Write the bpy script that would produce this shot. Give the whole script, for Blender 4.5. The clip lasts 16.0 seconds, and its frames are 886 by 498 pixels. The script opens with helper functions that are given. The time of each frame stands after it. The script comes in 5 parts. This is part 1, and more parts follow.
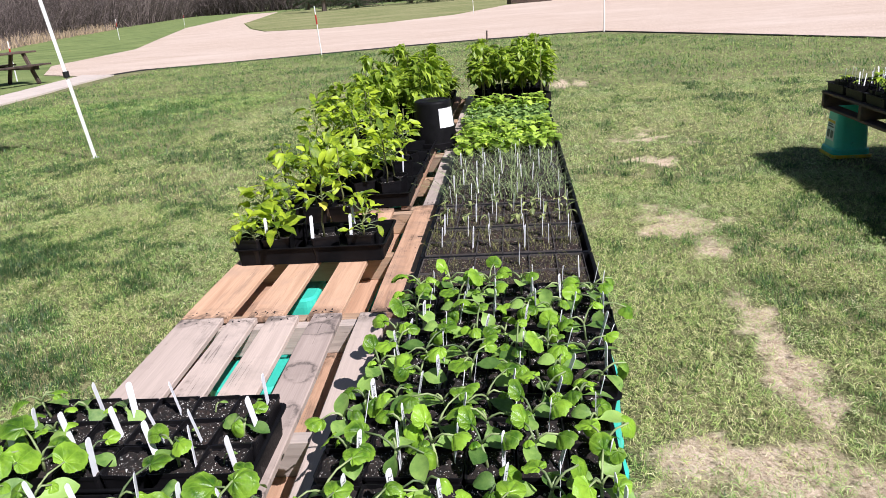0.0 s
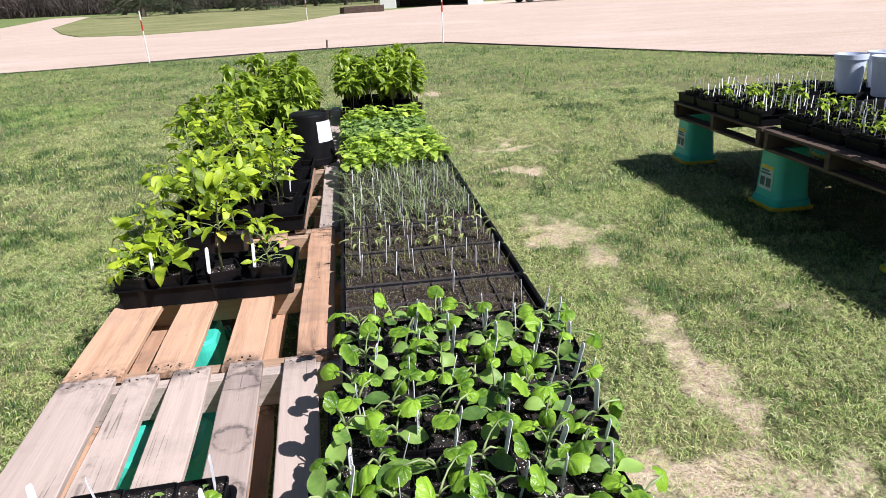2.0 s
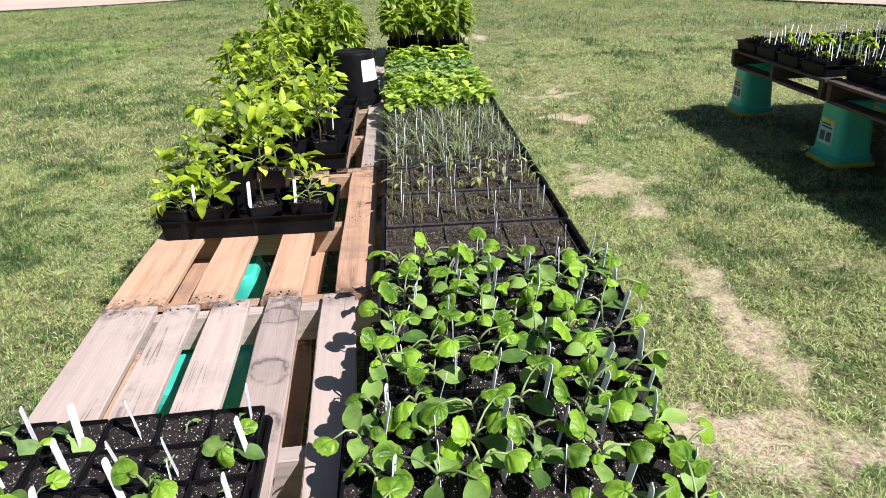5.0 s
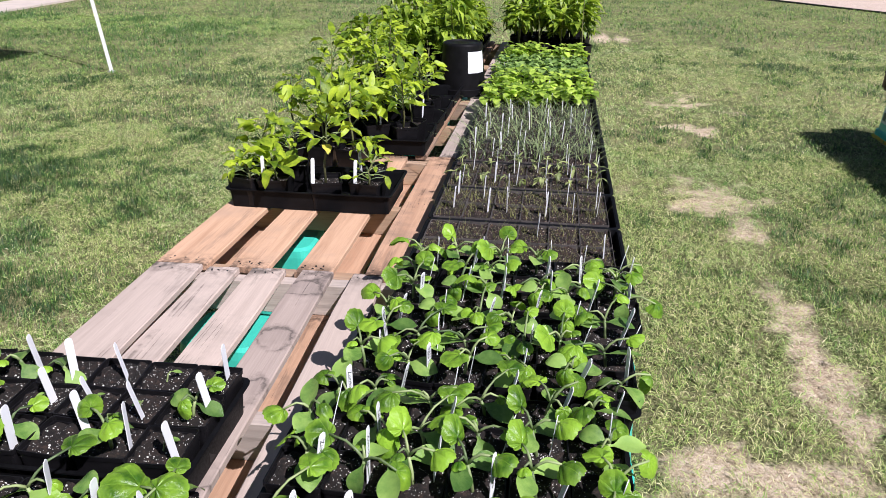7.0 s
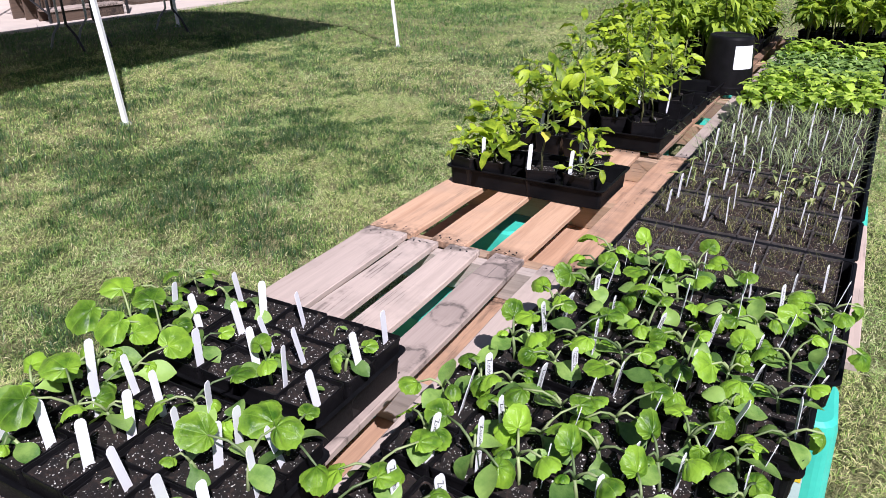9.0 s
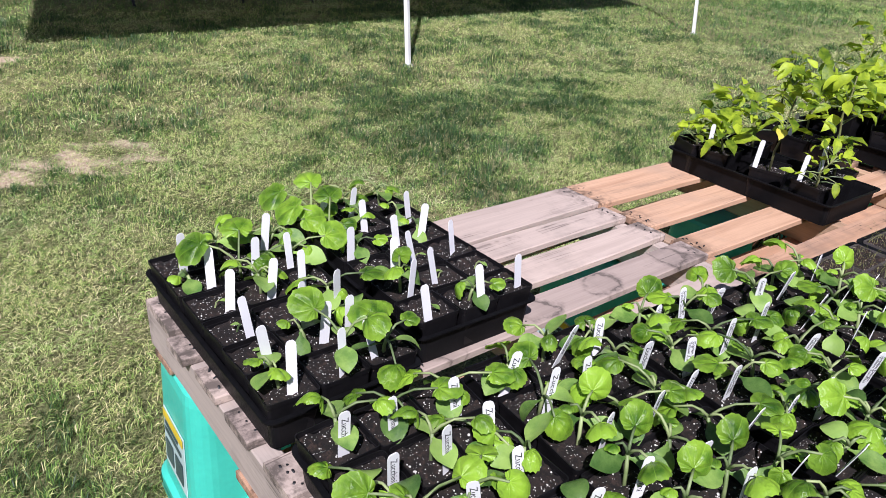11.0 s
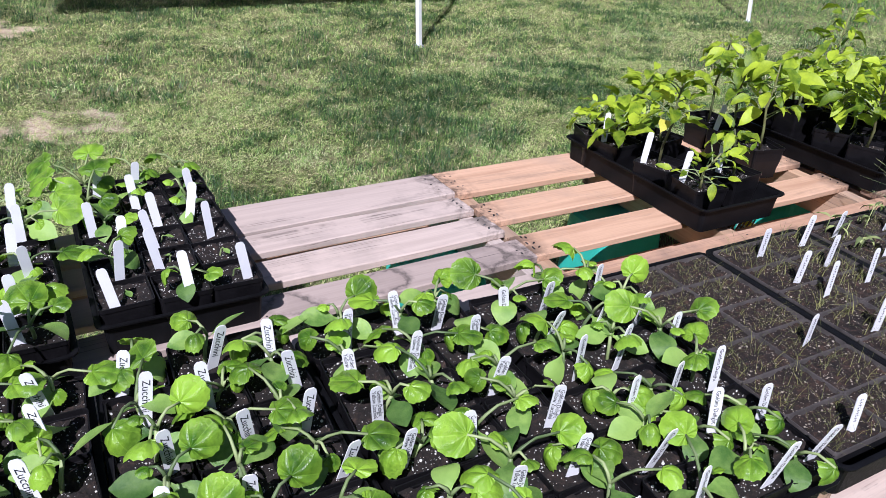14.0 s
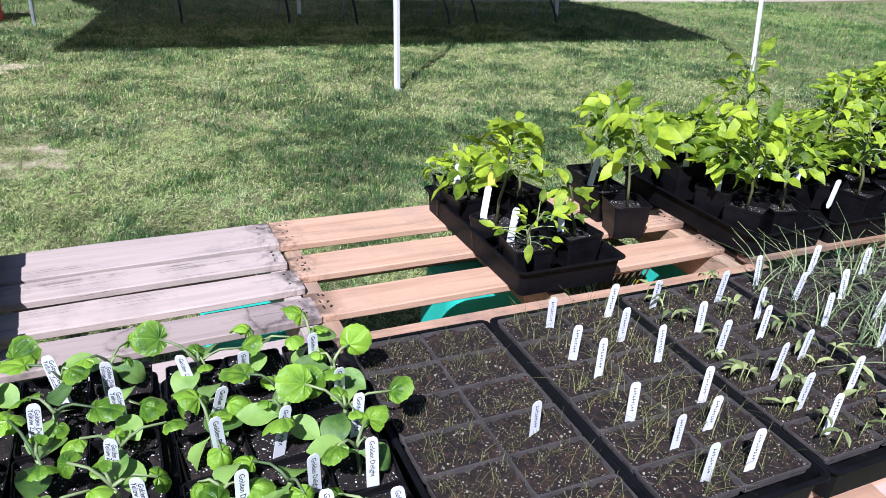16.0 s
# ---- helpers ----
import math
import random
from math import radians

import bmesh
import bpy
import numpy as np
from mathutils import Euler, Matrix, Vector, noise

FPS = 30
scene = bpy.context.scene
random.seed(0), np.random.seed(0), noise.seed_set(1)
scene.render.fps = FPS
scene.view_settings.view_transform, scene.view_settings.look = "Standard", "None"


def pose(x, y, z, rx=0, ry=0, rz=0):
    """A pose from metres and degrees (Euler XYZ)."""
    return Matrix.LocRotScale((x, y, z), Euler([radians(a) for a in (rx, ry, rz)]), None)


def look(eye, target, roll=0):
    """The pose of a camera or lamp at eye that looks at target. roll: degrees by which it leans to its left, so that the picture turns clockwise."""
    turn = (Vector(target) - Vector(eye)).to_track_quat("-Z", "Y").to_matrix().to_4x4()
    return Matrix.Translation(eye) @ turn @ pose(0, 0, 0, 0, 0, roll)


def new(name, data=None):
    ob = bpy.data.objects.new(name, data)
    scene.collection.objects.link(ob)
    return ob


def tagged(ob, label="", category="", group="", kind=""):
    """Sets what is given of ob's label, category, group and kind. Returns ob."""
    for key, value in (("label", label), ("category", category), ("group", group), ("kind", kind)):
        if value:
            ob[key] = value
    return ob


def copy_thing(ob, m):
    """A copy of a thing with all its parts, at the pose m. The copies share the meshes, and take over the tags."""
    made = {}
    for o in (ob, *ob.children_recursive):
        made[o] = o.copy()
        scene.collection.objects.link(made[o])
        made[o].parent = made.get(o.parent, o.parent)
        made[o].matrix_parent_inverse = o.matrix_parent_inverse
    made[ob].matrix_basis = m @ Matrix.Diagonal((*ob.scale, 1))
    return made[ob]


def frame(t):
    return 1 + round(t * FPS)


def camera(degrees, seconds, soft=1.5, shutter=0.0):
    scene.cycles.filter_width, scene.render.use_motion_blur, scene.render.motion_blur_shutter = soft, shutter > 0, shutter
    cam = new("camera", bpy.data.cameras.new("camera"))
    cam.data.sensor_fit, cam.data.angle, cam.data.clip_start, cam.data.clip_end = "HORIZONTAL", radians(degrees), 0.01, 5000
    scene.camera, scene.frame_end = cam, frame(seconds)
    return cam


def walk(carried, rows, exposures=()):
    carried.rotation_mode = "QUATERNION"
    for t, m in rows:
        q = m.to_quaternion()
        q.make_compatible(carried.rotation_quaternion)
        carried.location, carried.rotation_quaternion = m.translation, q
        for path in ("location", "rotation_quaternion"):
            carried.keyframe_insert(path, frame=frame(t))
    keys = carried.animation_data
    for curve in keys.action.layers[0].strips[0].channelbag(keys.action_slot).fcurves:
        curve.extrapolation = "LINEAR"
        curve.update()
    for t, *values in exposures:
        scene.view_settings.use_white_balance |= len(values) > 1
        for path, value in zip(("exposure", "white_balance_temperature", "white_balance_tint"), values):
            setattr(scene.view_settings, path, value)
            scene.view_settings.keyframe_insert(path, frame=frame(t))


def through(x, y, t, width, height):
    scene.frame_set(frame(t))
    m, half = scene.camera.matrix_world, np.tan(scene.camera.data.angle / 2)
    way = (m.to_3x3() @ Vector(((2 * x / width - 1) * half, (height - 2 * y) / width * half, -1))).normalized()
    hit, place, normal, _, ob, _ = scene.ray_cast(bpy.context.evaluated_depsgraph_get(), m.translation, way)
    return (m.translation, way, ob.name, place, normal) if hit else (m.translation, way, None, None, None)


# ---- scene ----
cam = camera(63.0, 16.0, soft=0.7)
# seconds, x, y, z, and the turn in degrees
PATH = [
    (0.0, 1.042, -1.914, 1.374, 70.32, 4.36, 5.23),
    (0.5, 1.038, -1.883, 1.370, 70.53, 4.65, 1.42),
    (1.0, 0.915, -1.829, 1.377, 71.03, 4.56, -4.52),
    (1.5, 0.827, -1.761, 1.387, 71.20, 3.07, -8.45),
    (2.0, 0.786, -1.716, 1.377, 70.25, 2.80, -7.51),
    (2.5, 0.776, -1.708, 1.373, 69.16, 3.69, -7.17),
    (3.0, 0.775, -1.706, 1.367, 68.37, 4.32, -7.38),
    (3.5, 0.767, -1.714, 1.363, 67.80, 4.40, -7.62),
    (4.0, 0.763, -1.715, 1.355, 67.17, 3.95, -7.52),
    (4.5, 0.751, -1.693, 1.348, 66.47, 3.02, -6.30),
    (7.0, 1.040, -1.668, 1.330, 66.19, -0.29, 8.61),
    (7.5, 0.999, -1.562, 1.345, 66.70, -0.93, 10.24),
    (8.0, 1.049, -1.511, 1.355, 66.31, -1.15, 15.55),
    (8.5, 1.144, -1.554, 1.345, 65.63, -0.19, 23.35),
    (9.0, 1.193, -1.595, 1.333, 65.08, 0.28, 30.54),
    (9.5, 1.180, -1.613, 1.299, 64.64, -0.07, 36.85),
    (12.0, 1.542, -1.385, 1.282, 60.67, -4.11, 61.51),
    (12.5, 1.562, -1.348, 1.277, 59.67, -3.50, 62.07),
    (13.0, 1.564, -1.253, 1.267, 59.60, -3.10, 61.58),
    (13.5, 1.544, -1.045, 1.251, 60.18, -3.09, 61.13),
    (14.0, 1.609, -0.869, 1.262, 61.36, -3.23, 62.35),
    (14.5, 1.767, -0.725, 1.282, 62.36, -3.17, 64.66),
    (15.0, 1.823, -0.614, 1.305, 63.31, -3.01, 66.19),
    (15.5, 1.810, -0.479, 1.282, 63.84, -3.02, 66.77),
    (16.0, 1.740, -0.325, 1.275, 64.33, -3.36, 66.48),
]
EXPOSURES = [(0.0, 0.47, 5980, 17), (4.5, 0.61, 6050, 16), (7.0, 0.40, 5950, 19), (9.0, 0.40, 5870, 22), (12.5, 0.30, 5900, 22), (14.5, 0.40, 5450, 22), (16.0, 0.53, 5350, 20)]
walk(cam, [(t, pose(x, y, z, a, b, c)) for t, x, y, z, a, b, c in PATH], EXPOSURES)

# ---- light ----
SUN_WAY = Vector((-0.68, 0.58, -1.0)).normalized()
world = bpy.data.worlds.new("sky")
world.use_nodes = True
scene.world = world
wn = world.node_tree.nodes
sky = wn.new("ShaderNodeTexSky")
sky.sky_type = "NISHITA"
sky.sun_disc = False
sky.sun_elevation = radians(48)
sky.sun_rotation = radians(130)
wn["Background"].inputs["Strength"].default_value = 0.04
world.node_tree.links.new(sky.outputs[0], wn["Background"].inputs["Color"])
sun_data = bpy.data.lights.new("sun", "SUN")
sun_data.energy = 5.0
sun_data.angle = radians(0.5)
sun_data.color = (1.0, 0.96, 0.9)
sun = new("sun", sun_data)
sun.matrix_world = look((6, -6, 12), Vector((6, -6, 12)) + SUN_WAY)


# ---- materials ----
def mat(name, rough=0.7, metal=0.0, spec=0.5):
    m = bpy.data.materials.new(name)
    m.use_nodes = True
    b = m.node_tree.nodes["Principled BSDF"]
    b.inputs["Roughness"].default_value = rough
    b.inputs["Metallic"].default_value = metal
    b.inputs["Specular IOR Level"].default_value = spec
    return m


def add(m, kind, **values):
    n = m.node_tree.nodes.new(kind)
    for k, v in values.items():
        n.inputs[k.replace("_", " ")].default_value = v
    return n


def link(m, a, b):
    m.node_tree.links.new(a, b)


def ramp(m, fac, stops):
    n = m.node_tree.nodes.new("ShaderNodeValToRGB")
    e = n.color_ramp.elements
    while len(e) < len(stops):
        e.new(0.5)
    for el, (p, c) in zip(e, stops):
        el.position, el.color = p, (*c, 1)
    link(m, fac, n.inputs[0])
    return n.outputs[0]


def mix(m, fac, a, b, how="MIX"):
    n = m.node_tree.nodes.new("ShaderNodeMix")
    n.data_type, n.blend_type = "RGBA", how
    for sock, v in ((n.inputs[0], fac), (n.inputs[6], a), (n.inputs[7], b)):
        if isinstance(v, bpy.types.NodeSocket):
            link(m, v, sock)
        else:
            sock.default_value = v if isinstance(v, (int, float)) else (*v, 1)
    return n.outputs[2]


def coords(m, world_space=True, scale=(1, 1, 1)):
    if world_space:
        src = add(m, "ShaderNodeNewGeometry").outputs["Position"]
    else:
        src = add(m, "ShaderNodeTexCoord").outputs["Object"]
    mp = add(m, "ShaderNodeMapping", Scale=scale)
    link(m, src, mp.inputs[0])
    return mp.outputs[0]


def noise_tex(m, vec, scale, detail=4.0, rough=0.55):
    n = add(m, "ShaderNodeTexNoise", Scale=scale, Detail=detail, Roughness=rough)
    link(m, vec, n.inputs["Vector"])
    return n.outputs[0]


def bump(m, height, strength=0.3, distance=0.002):
    n = add(m, "ShaderNodeBump", Strength=strength, Distance=distance)
    link(m, height, n.inputs["Height"])
    link(m, n.outputs[0], m.node_tree.nodes["Principled BSDF"].inputs["Normal"])


def base(m, sock):
    link(m, sock, m.node_tree.nodes["Principled BSDF"].inputs["Base Color"])


def plain(name, colour, rough=0.6, metal=0.0, var=0.25, scale=14.0, bumpy=0.15, spec=0.5):
    """A painted or moulded surface with slight wear at two scales."""
    m = mat(name, rough, metal, spec)
    v = coords(m)
    big, fine = noise_tex(m, v, scale), noise_tex(m, v, scale * 12, 3)
    lo, hi = [c * (1 - var) for c in colour], [min(1, c * (1 + var)) for c in colour]
    col = ramp(m, big, ((0.3, lo), (0.7, hi)))
    col = mix(m, 0.35, col, ramp(m, fine, ((0.3, lo), (0.7, hi))))
    base(m, col)
    r = ramp(m, fine, ((0.3, (rough * 0.8,) * 3), (0.7, (min(1, rough * 1.2),) * 3)))
    link(m, r, m.node_tree.nodes["Principled BSDF"].inputs["Roughness"])
    bump(m, fine, bumpy, 0.001)
    return m


def leafy(name, dark, light, rough=0.42, through=0.35, vein=False, random_by="Object"):
    m = mat(name, rough, 0, 0.45)
    v = coords(m, False)
    n1 = noise_tex(m, coords(m), 34, 5, 0.65)
    col = ramp(m, n1, ((0.36, dark), (0.64, light)))
    if random_by == "Object":
        rnd = add(m, "ShaderNodeObjectInfo").outputs["Random"]
    else:
        rnd = add(m, "ShaderNodeNewGeometry").outputs["Random Per Island"]
    col = mix(m, 1.0, col, ramp(m, rnd, ((0.0, (0.42, 0.5, 0.5)), (0.5, (1, 1, 1)), (1.0, (1.12, 1.05, 1)))), "MULTIPLY")
    lighter = [min(1, c * 1.3) for c in light]
    col = mix(m, ramp(m, rnd, ((0.45, (0, 0, 0)), (1.0, (0.8, 0.8, 0.8)))), col, lighter)
    fine = noise_tex(m, v, 160, 3)
    if vein:
        sep = add(m, "ShaderNodeSeparateXYZ")
        link(m, v, sep.inputs[0])
        up = add(m, "ShaderNodeMath")
        up.operation = "SUBTRACT"
        up.inputs[1].default_value = 0.0
        link(m, sep.outputs[1], up.inputs[0])
        turn = add(m, "ShaderNodeMath")
        turn.operation = "ARCTAN2"
        link(m, sep.outputs[0], turn.inputs[0])
        link(m, up.outputs[0], turn.inputs[1])
        many = add(m, "ShaderNodeMath")
        many.operation = "MULTIPLY"
        many.inputs[1].default_value = 3.6
        link(m, turn.outputs[0], many.inputs[0])
        wave = add(m, "ShaderNodeMath")
        wave.operation = "SINE"
        link(m, many.outputs[0], wave.inputs[0])
        size = add(m, "ShaderNodeMath")
        size.operation = "ABSOLUTE"
        link(m, wave.outputs[0], size.inputs[0])
        line = ramp(m, size.outputs[0], ((0.0, (1,) * 3), (0.13, (0,) * 3)))
        col = mix(m, mix(m, 1.0, line, (0.26,) * 3, "MULTIPLY"), col, [min(1, c * 1.5 + 0.03) for c in light])
        cells = add(m, "ShaderNodeTexVoronoi", Scale=13.0, Randomness=1.0)
        cells.feature = "SMOOTH_F1"
        link(m, v, cells.inputs["Vector"])
        pucker = mix(m, 0.5, cells.outputs["Distance"], noise_tex(m, v, 30, 4))
        bump(m, mix(m, 0.45, pucker, size.outputs[0]), 0.26, 0.05)
        edge = add(m, "ShaderNodeVectorMath")
        edge.operation = "DISTANCE"
        edge.inputs[1].default_value = (0, 0.26, 0)
        link(m, v, edge.inputs[0])
        col = mix(m, ramp(m, edge.outputs["Value"], ((0.3, (0,) * 3), (0.52, (0.45,) * 3))), col, [min(1, c * 1.25 + 0.02) for c in light])
    else:
        bump(m, fine, 0.35, 0.0015)
    base(m, col)
    b = m.node_tree.nodes["Principled BSDF"]
    tr = add(m, "ShaderNodeBsdfTranslucent")
    link(m, mix(m, 1.0, col, (1.0, 1.0, 0.55), "MULTIPLY"), tr.inputs[0])
    sh = add(m, "ShaderNodeMixShader", Fac=through)
    link(m, b.outputs[0], sh.inputs[1])
    link(m, tr.outputs[0], sh.inputs[2])
    link(m, sh.outputs[0], m.node_tree.nodes["Material Output"].inputs[0])
    return m


def wood(name, pale, dark, grey, axis=1, rough=0.8, rings=(), half=0.6, worn=1.0):
    """Sawn boards with grain along one axis, drying cracks, knots, grey weathering and dark, rotten ends. half: half a board's length."""
    m = mat(name, rough, 0, 0.3)
    tc = add(m, "ShaderNodeTexCoord").outputs["Object"]
    rnd = add(m, "ShaderNodeObjectInfo").outputs["Random"]

    def vec(how, a, b):
        n = add(m, "ShaderNodeVectorMath")
        n.operation = how
        for sock, v in ((n.inputs[0], a), (n.inputs["Scale"] if how == "SCALE" else n.inputs[1], b)):
            if isinstance(v, bpy.types.NodeSocket):
                link(m, v, sock)
            else:
                sock.default_value = v
        return n.outputs["Value"] if how == "DISTANCE" else n.outputs[0]

    def stretched(across, along):
        sc = [across] * 3
        sc[axis] = along
        mp = add(m, "ShaderNodeMapping", Scale=sc)
        link(m, own, mp.inputs[0])
        return mp.outputs[0]

    def times(a, b):
        return mix(m, 1.0, a, b, "MULTIPLY")

    own = vec("ADD", tc, vec("SCALE", (37.0, 19.0, 7.0), rnd))
    grain = add(m, "ShaderNodeTexNoise", Scale=1.0, Detail=6.0, Roughness=0.6, Distortion=0.7)
    link(m, stretched(34.0, 1.5), grain.inputs["Vector"])
    fibre = noise_tex(m, stretched(240.0, 9.0), 1.0, 3, 0.6)
    soft_dark = [0.6 * a + 0.4 * b for a, b in zip(dark, pale)]
    col = ramp(m, grain.outputs[0], ((0.3, soft_dark), (0.52, pale), (0.75, [min(1, c * 1.1) for c in pale])))
    col = mix(m, ramp(m, fibre, ((0.3, (0.45,) * 3), (0.55, (0,) * 3))), col, soft_dark)
    blot = noise_tex(m, own, 7.0, 5, 0.7)
    stain = noise_tex(m, own, 3.6, 5, 0.7)
    col = mix(m, ramp(m, stain, ((0.5, (0, 0, 0)), (0.72, (0.75 * worn,) * 3))), col, grey)
    streak = noise_tex(m, stretched(16.0, 1.8), 1.0, 5, 0.7)
    col = mix(m, ramp(m, streak, ((0.58, (0, 0, 0)), (0.72, (0.6 * worn,) * 3))), col, [c * 0.5 for c in grey])
    crack = add(m, "ShaderNodeTexNoise", Scale=1.0, Detail=2.0, Distortion=0.4)
    link(m, stretched(15.0, 0.55), crack.inputs["Vector"])
    split = ramp(m, crack.outputs[0], ((0.493, (0, 0, 0)), (0.499, (0.6,) * 3), (0.501, (0.6,) * 3), (0.507, (0, 0, 0))))
    split = times(split, ramp(m, stain, ((0.5, (0,) * 3), (0.58, (1,) * 3))))
    col = mix(m, split, col, [c * 0.16 for c in grey])
    knot = add(m, "ShaderNodeTexVoronoi", Scale=1.0, Randomness=1.0)
    link(m, stretched(5.5, 2.6), knot.inputs["Vector"])
    col = mix(m, ramp(m, knot.outputs["Distance"], ((0.035, (0.8,) * 3), (0.075, (0.35,) * 3), (0.14, (0,) * 3))), col, [c * 0.42 for c in dark])
    sep = add(m, "ShaderNodeSeparateXYZ")
    link(m, tc, sep.inputs[0])
    far = add(m, "ShaderNodeMath")
    far.operation = "ABSOLUTE"
    link(m, sep.outputs[axis], far.inputs[0])
    ends = ramp(m, far.outputs[0], ((half - 0.075, (0,) * 3), (half - 0.012, (1,) * 3)))
    ends = times(ends, ramp(m, mix(m, 0.5, blot, noise_tex(m, own, 38, 4, 0.7)), ((0.44, (0,) * 3), (0.56, (0.85,) * 3))))
    col = mix(m, ends, col, [c * 0.22 for c in grey])
    warp = add(m, "ShaderNodeTexNoise", Scale=9.0, Detail=5.0, Roughness=0.65)
    link(m, own, warp.inputs["Vector"])
    near = vec("ADD", tc, vec("SCALE", warp.outputs[1], 0.11))
    for cx, cy, r in rings:
        gap = vec("DISTANCE", near, (cx + 0.055, cy + 0.055, 0.064))
        shift = add(m, "ShaderNodeMath")
        shift.operation = "SUBTRACT"
        shift.inputs[1].default_value = r - 0.05
        link(m, gap, shift.inputs[0])
        band = ramp(m, shift.outputs[0], ((0.02, (0.15,) * 3), (0.044, (0.22,) * 3), (0.050, (0.9,) * 3), (0.054, (0.5,) * 3), (0.064, (0,) * 3)))
        col = mix(m, times(band, ramp(m, blot, ((0.38, (0.15,) * 3), (0.54, (1,) * 3)))), col, [c * 0.3 for c in grey])
    tone = ramp(m, rnd, ((0.0, (0.86, 0.85, 0.84)), (1.0, (1.1, 1.08, 1.05))))
    base(m, times(col, tone))
    bump(m, mix(m, 0.5, mix(m, 0.5, grain.outputs[0], fibre), mix(m, 1.0, (0.6,) * 3, split, "SUBTRACT")), 0.6, 0.003)
    return m


M_PALE = wood("orange_pine", (0.60, 0.385, 0.255), (0.37, 0.205, 0.12), (0.42, 0.295, 0.22), half=0.5475, worn=0.95)
M_STAINED = wood("stained_orange_pine", (0.52, 0.325, 0.215), (0.30, 0.165, 0.10), (0.24, 0.165, 0.125), half=0.5475, worn=1.3)
M_GREY = wood("weathered_pine", (0.53, 0.435, 0.38), (0.37, 0.295, 0.255), (0.31, 0.26, 0.23))
M_RINGED = wood("pot_stained_pine", (0.49, 0.395, 0.345), (0.35, 0.275, 0.24), (0.30, 0.25, 0.225), rings=((0.0, 0.5, 0.042), (-0.006, 0.26, 0.045), (0.01, 0.05, 0.044), (0.0, -0.2, 0.045)))
M_BROWN = wood("brown_pine", (0.33, 0.20, 0.13), (0.17, 0.09, 0.055), (0.26, 0.20, 0.16), half=0.545)
# dark timber, and pine darkened to carry the shade on the second table's pallets
M_SHADY = wood("dark_and_shaded_pine", (0.115, 0.08, 0.06), (0.06, 0.04, 0.03), (0.10, 0.08, 0.07))
M_STRINGER = wood("stringer_pine", (0.46, 0.31, 0.2), (0.22, 0.12, 0.07), (0.35, 0.28, 0.23), 0, half=0.61)
M_GREYEND = wood("grey_stringer_pine", (0.45, 0.385, 0.345), (0.26, 0.215, 0.19), (0.27, 0.235, 0.21), 0, half=0.61)
M_BLACK = plain("black_plastic", (0.006, 0.006, 0.007), 0.5, 0, 0.5, 20, 0.1, 0.11)
M_POT = plain("black_pot_plastic", (0.007, 0.0065, 0.0075), 0.42, 0, 0.5, 30, 0.1, 0.2)
M_TAG = plain("white_plastic_tag", (0.82, 0.82, 0.84), 0.45, 0, 0.04, 30, 0.03)
M_INK = plain("black_ink", (0.03, 0.03, 0.04), 0.6)
M_TEAL = plain("turquoise_plastic", (0.055, 0.52, 0.40), 0.38, 0, 0.12, 6, 0.06)
M_YELLOW = plain("yellow_plastic", (0.75, 0.55, 0.03), 0.45)
M_WHITE = plain("white_paint", (0.80, 0.80, 0.79), 0.4, 0, 0.06, 8, 0.05)
M_PAPER = plain("white_paper", (0.84, 0.84, 0.86), 0.7, 0, 0.03)
M_LABEL = plain("printed_label", (0.50, 0.64, 0.62), 0.5, 0, 0.12)
M_PRINT = plain("dark_print", (0.05, 0.09, 0.09), 0.5)
M_STEEL = plain("grey_steel", (0.42, 0.44, 0.47), 0.38, 0.6, 0.15)
M_DARK = plain("dark_steel", (0.02, 0.021, 0.023), 0.45, 0.3)
M_RED = plain("red_paint", (0.42, 0.025, 0.02), 0.45)
M_EDGING = plain("black_edging", (0.03, 0.027, 0.025), 0.8)
M_CONCRETE = plain("pale_concrete", (0.56, 0.48, 0.42), 0.9, 0, 0.12, 3, 0.4)
M_CANVAS = plain("white_canvas", (0.72, 0.72, 0.72), 0.85, 0, 0.05, 4, 0.2)
M_CARPAINT = plain("grey_car_paint", (0.16, 0.145, 0.135), 0.3, 0.4, 0.06)
M_TYRE = plain("tyre_rubber", (0.016, 0.016, 0.016), 0.85)
M_SIDING = plain("pale_siding", (0.62, 0.52, 0.46), 0.7, 0, 0.08, 3)
M_MULCH = plain("dark_mulch", (0.075, 0.05, 0.036), 0.95, 0, 0.5, 14, 0.9)
M_BARK = plain("grey_brown_bark", (0.11, 0.085, 0.068), 0.95, 0, 0.4, 8, 0.8)
M_TWIG = plain("bare_brush_twigs", (0.058, 0.043, 0.038), 0.95, 0, 0.45, 1.2, 0.3)
M_PALETWIG = plain("pale_brush_twigs", (0.19, 0.15, 0.135), 0.95, 0, 0.35, 1.2, 0.3)
M_CELL = plain("dusty_black_plastic", (0.075, 0.066, 0.062), 0.7, 0, 0.5, 30, 0.2, 0.25)
M_REED = plain("dry_reeds", (0.48, 0.36, 0.24), 0.95, 0, 0.3, 2, 0.3)
M_STEM = leafy("green_stem", (0.17, 0.245, 0.08), (0.33, 0.40, 0.18), 0.5, 0.15)
M_STEMP = leafy("woody_stem", (0.14, 0.12, 0.05), (0.2, 0.22, 0.08), 0.6, 0.05)
M_SQUASH = leafy("squash_leaf", (0.065, 0.18, 0.011), (0.29, 0.495, 0.038), 0.29, 0.32, vein=True)
M_COTY = leafy("seed_leaf", (0.10, 0.225, 0.04), (0.30, 0.46, 0.105), 0.33, 0.25)
M_PEPPER = leafy("pepper_leaf", (0.12, 0.23, 0.014), (0.48, 0.61, 0.04), 0.38, 0.42)
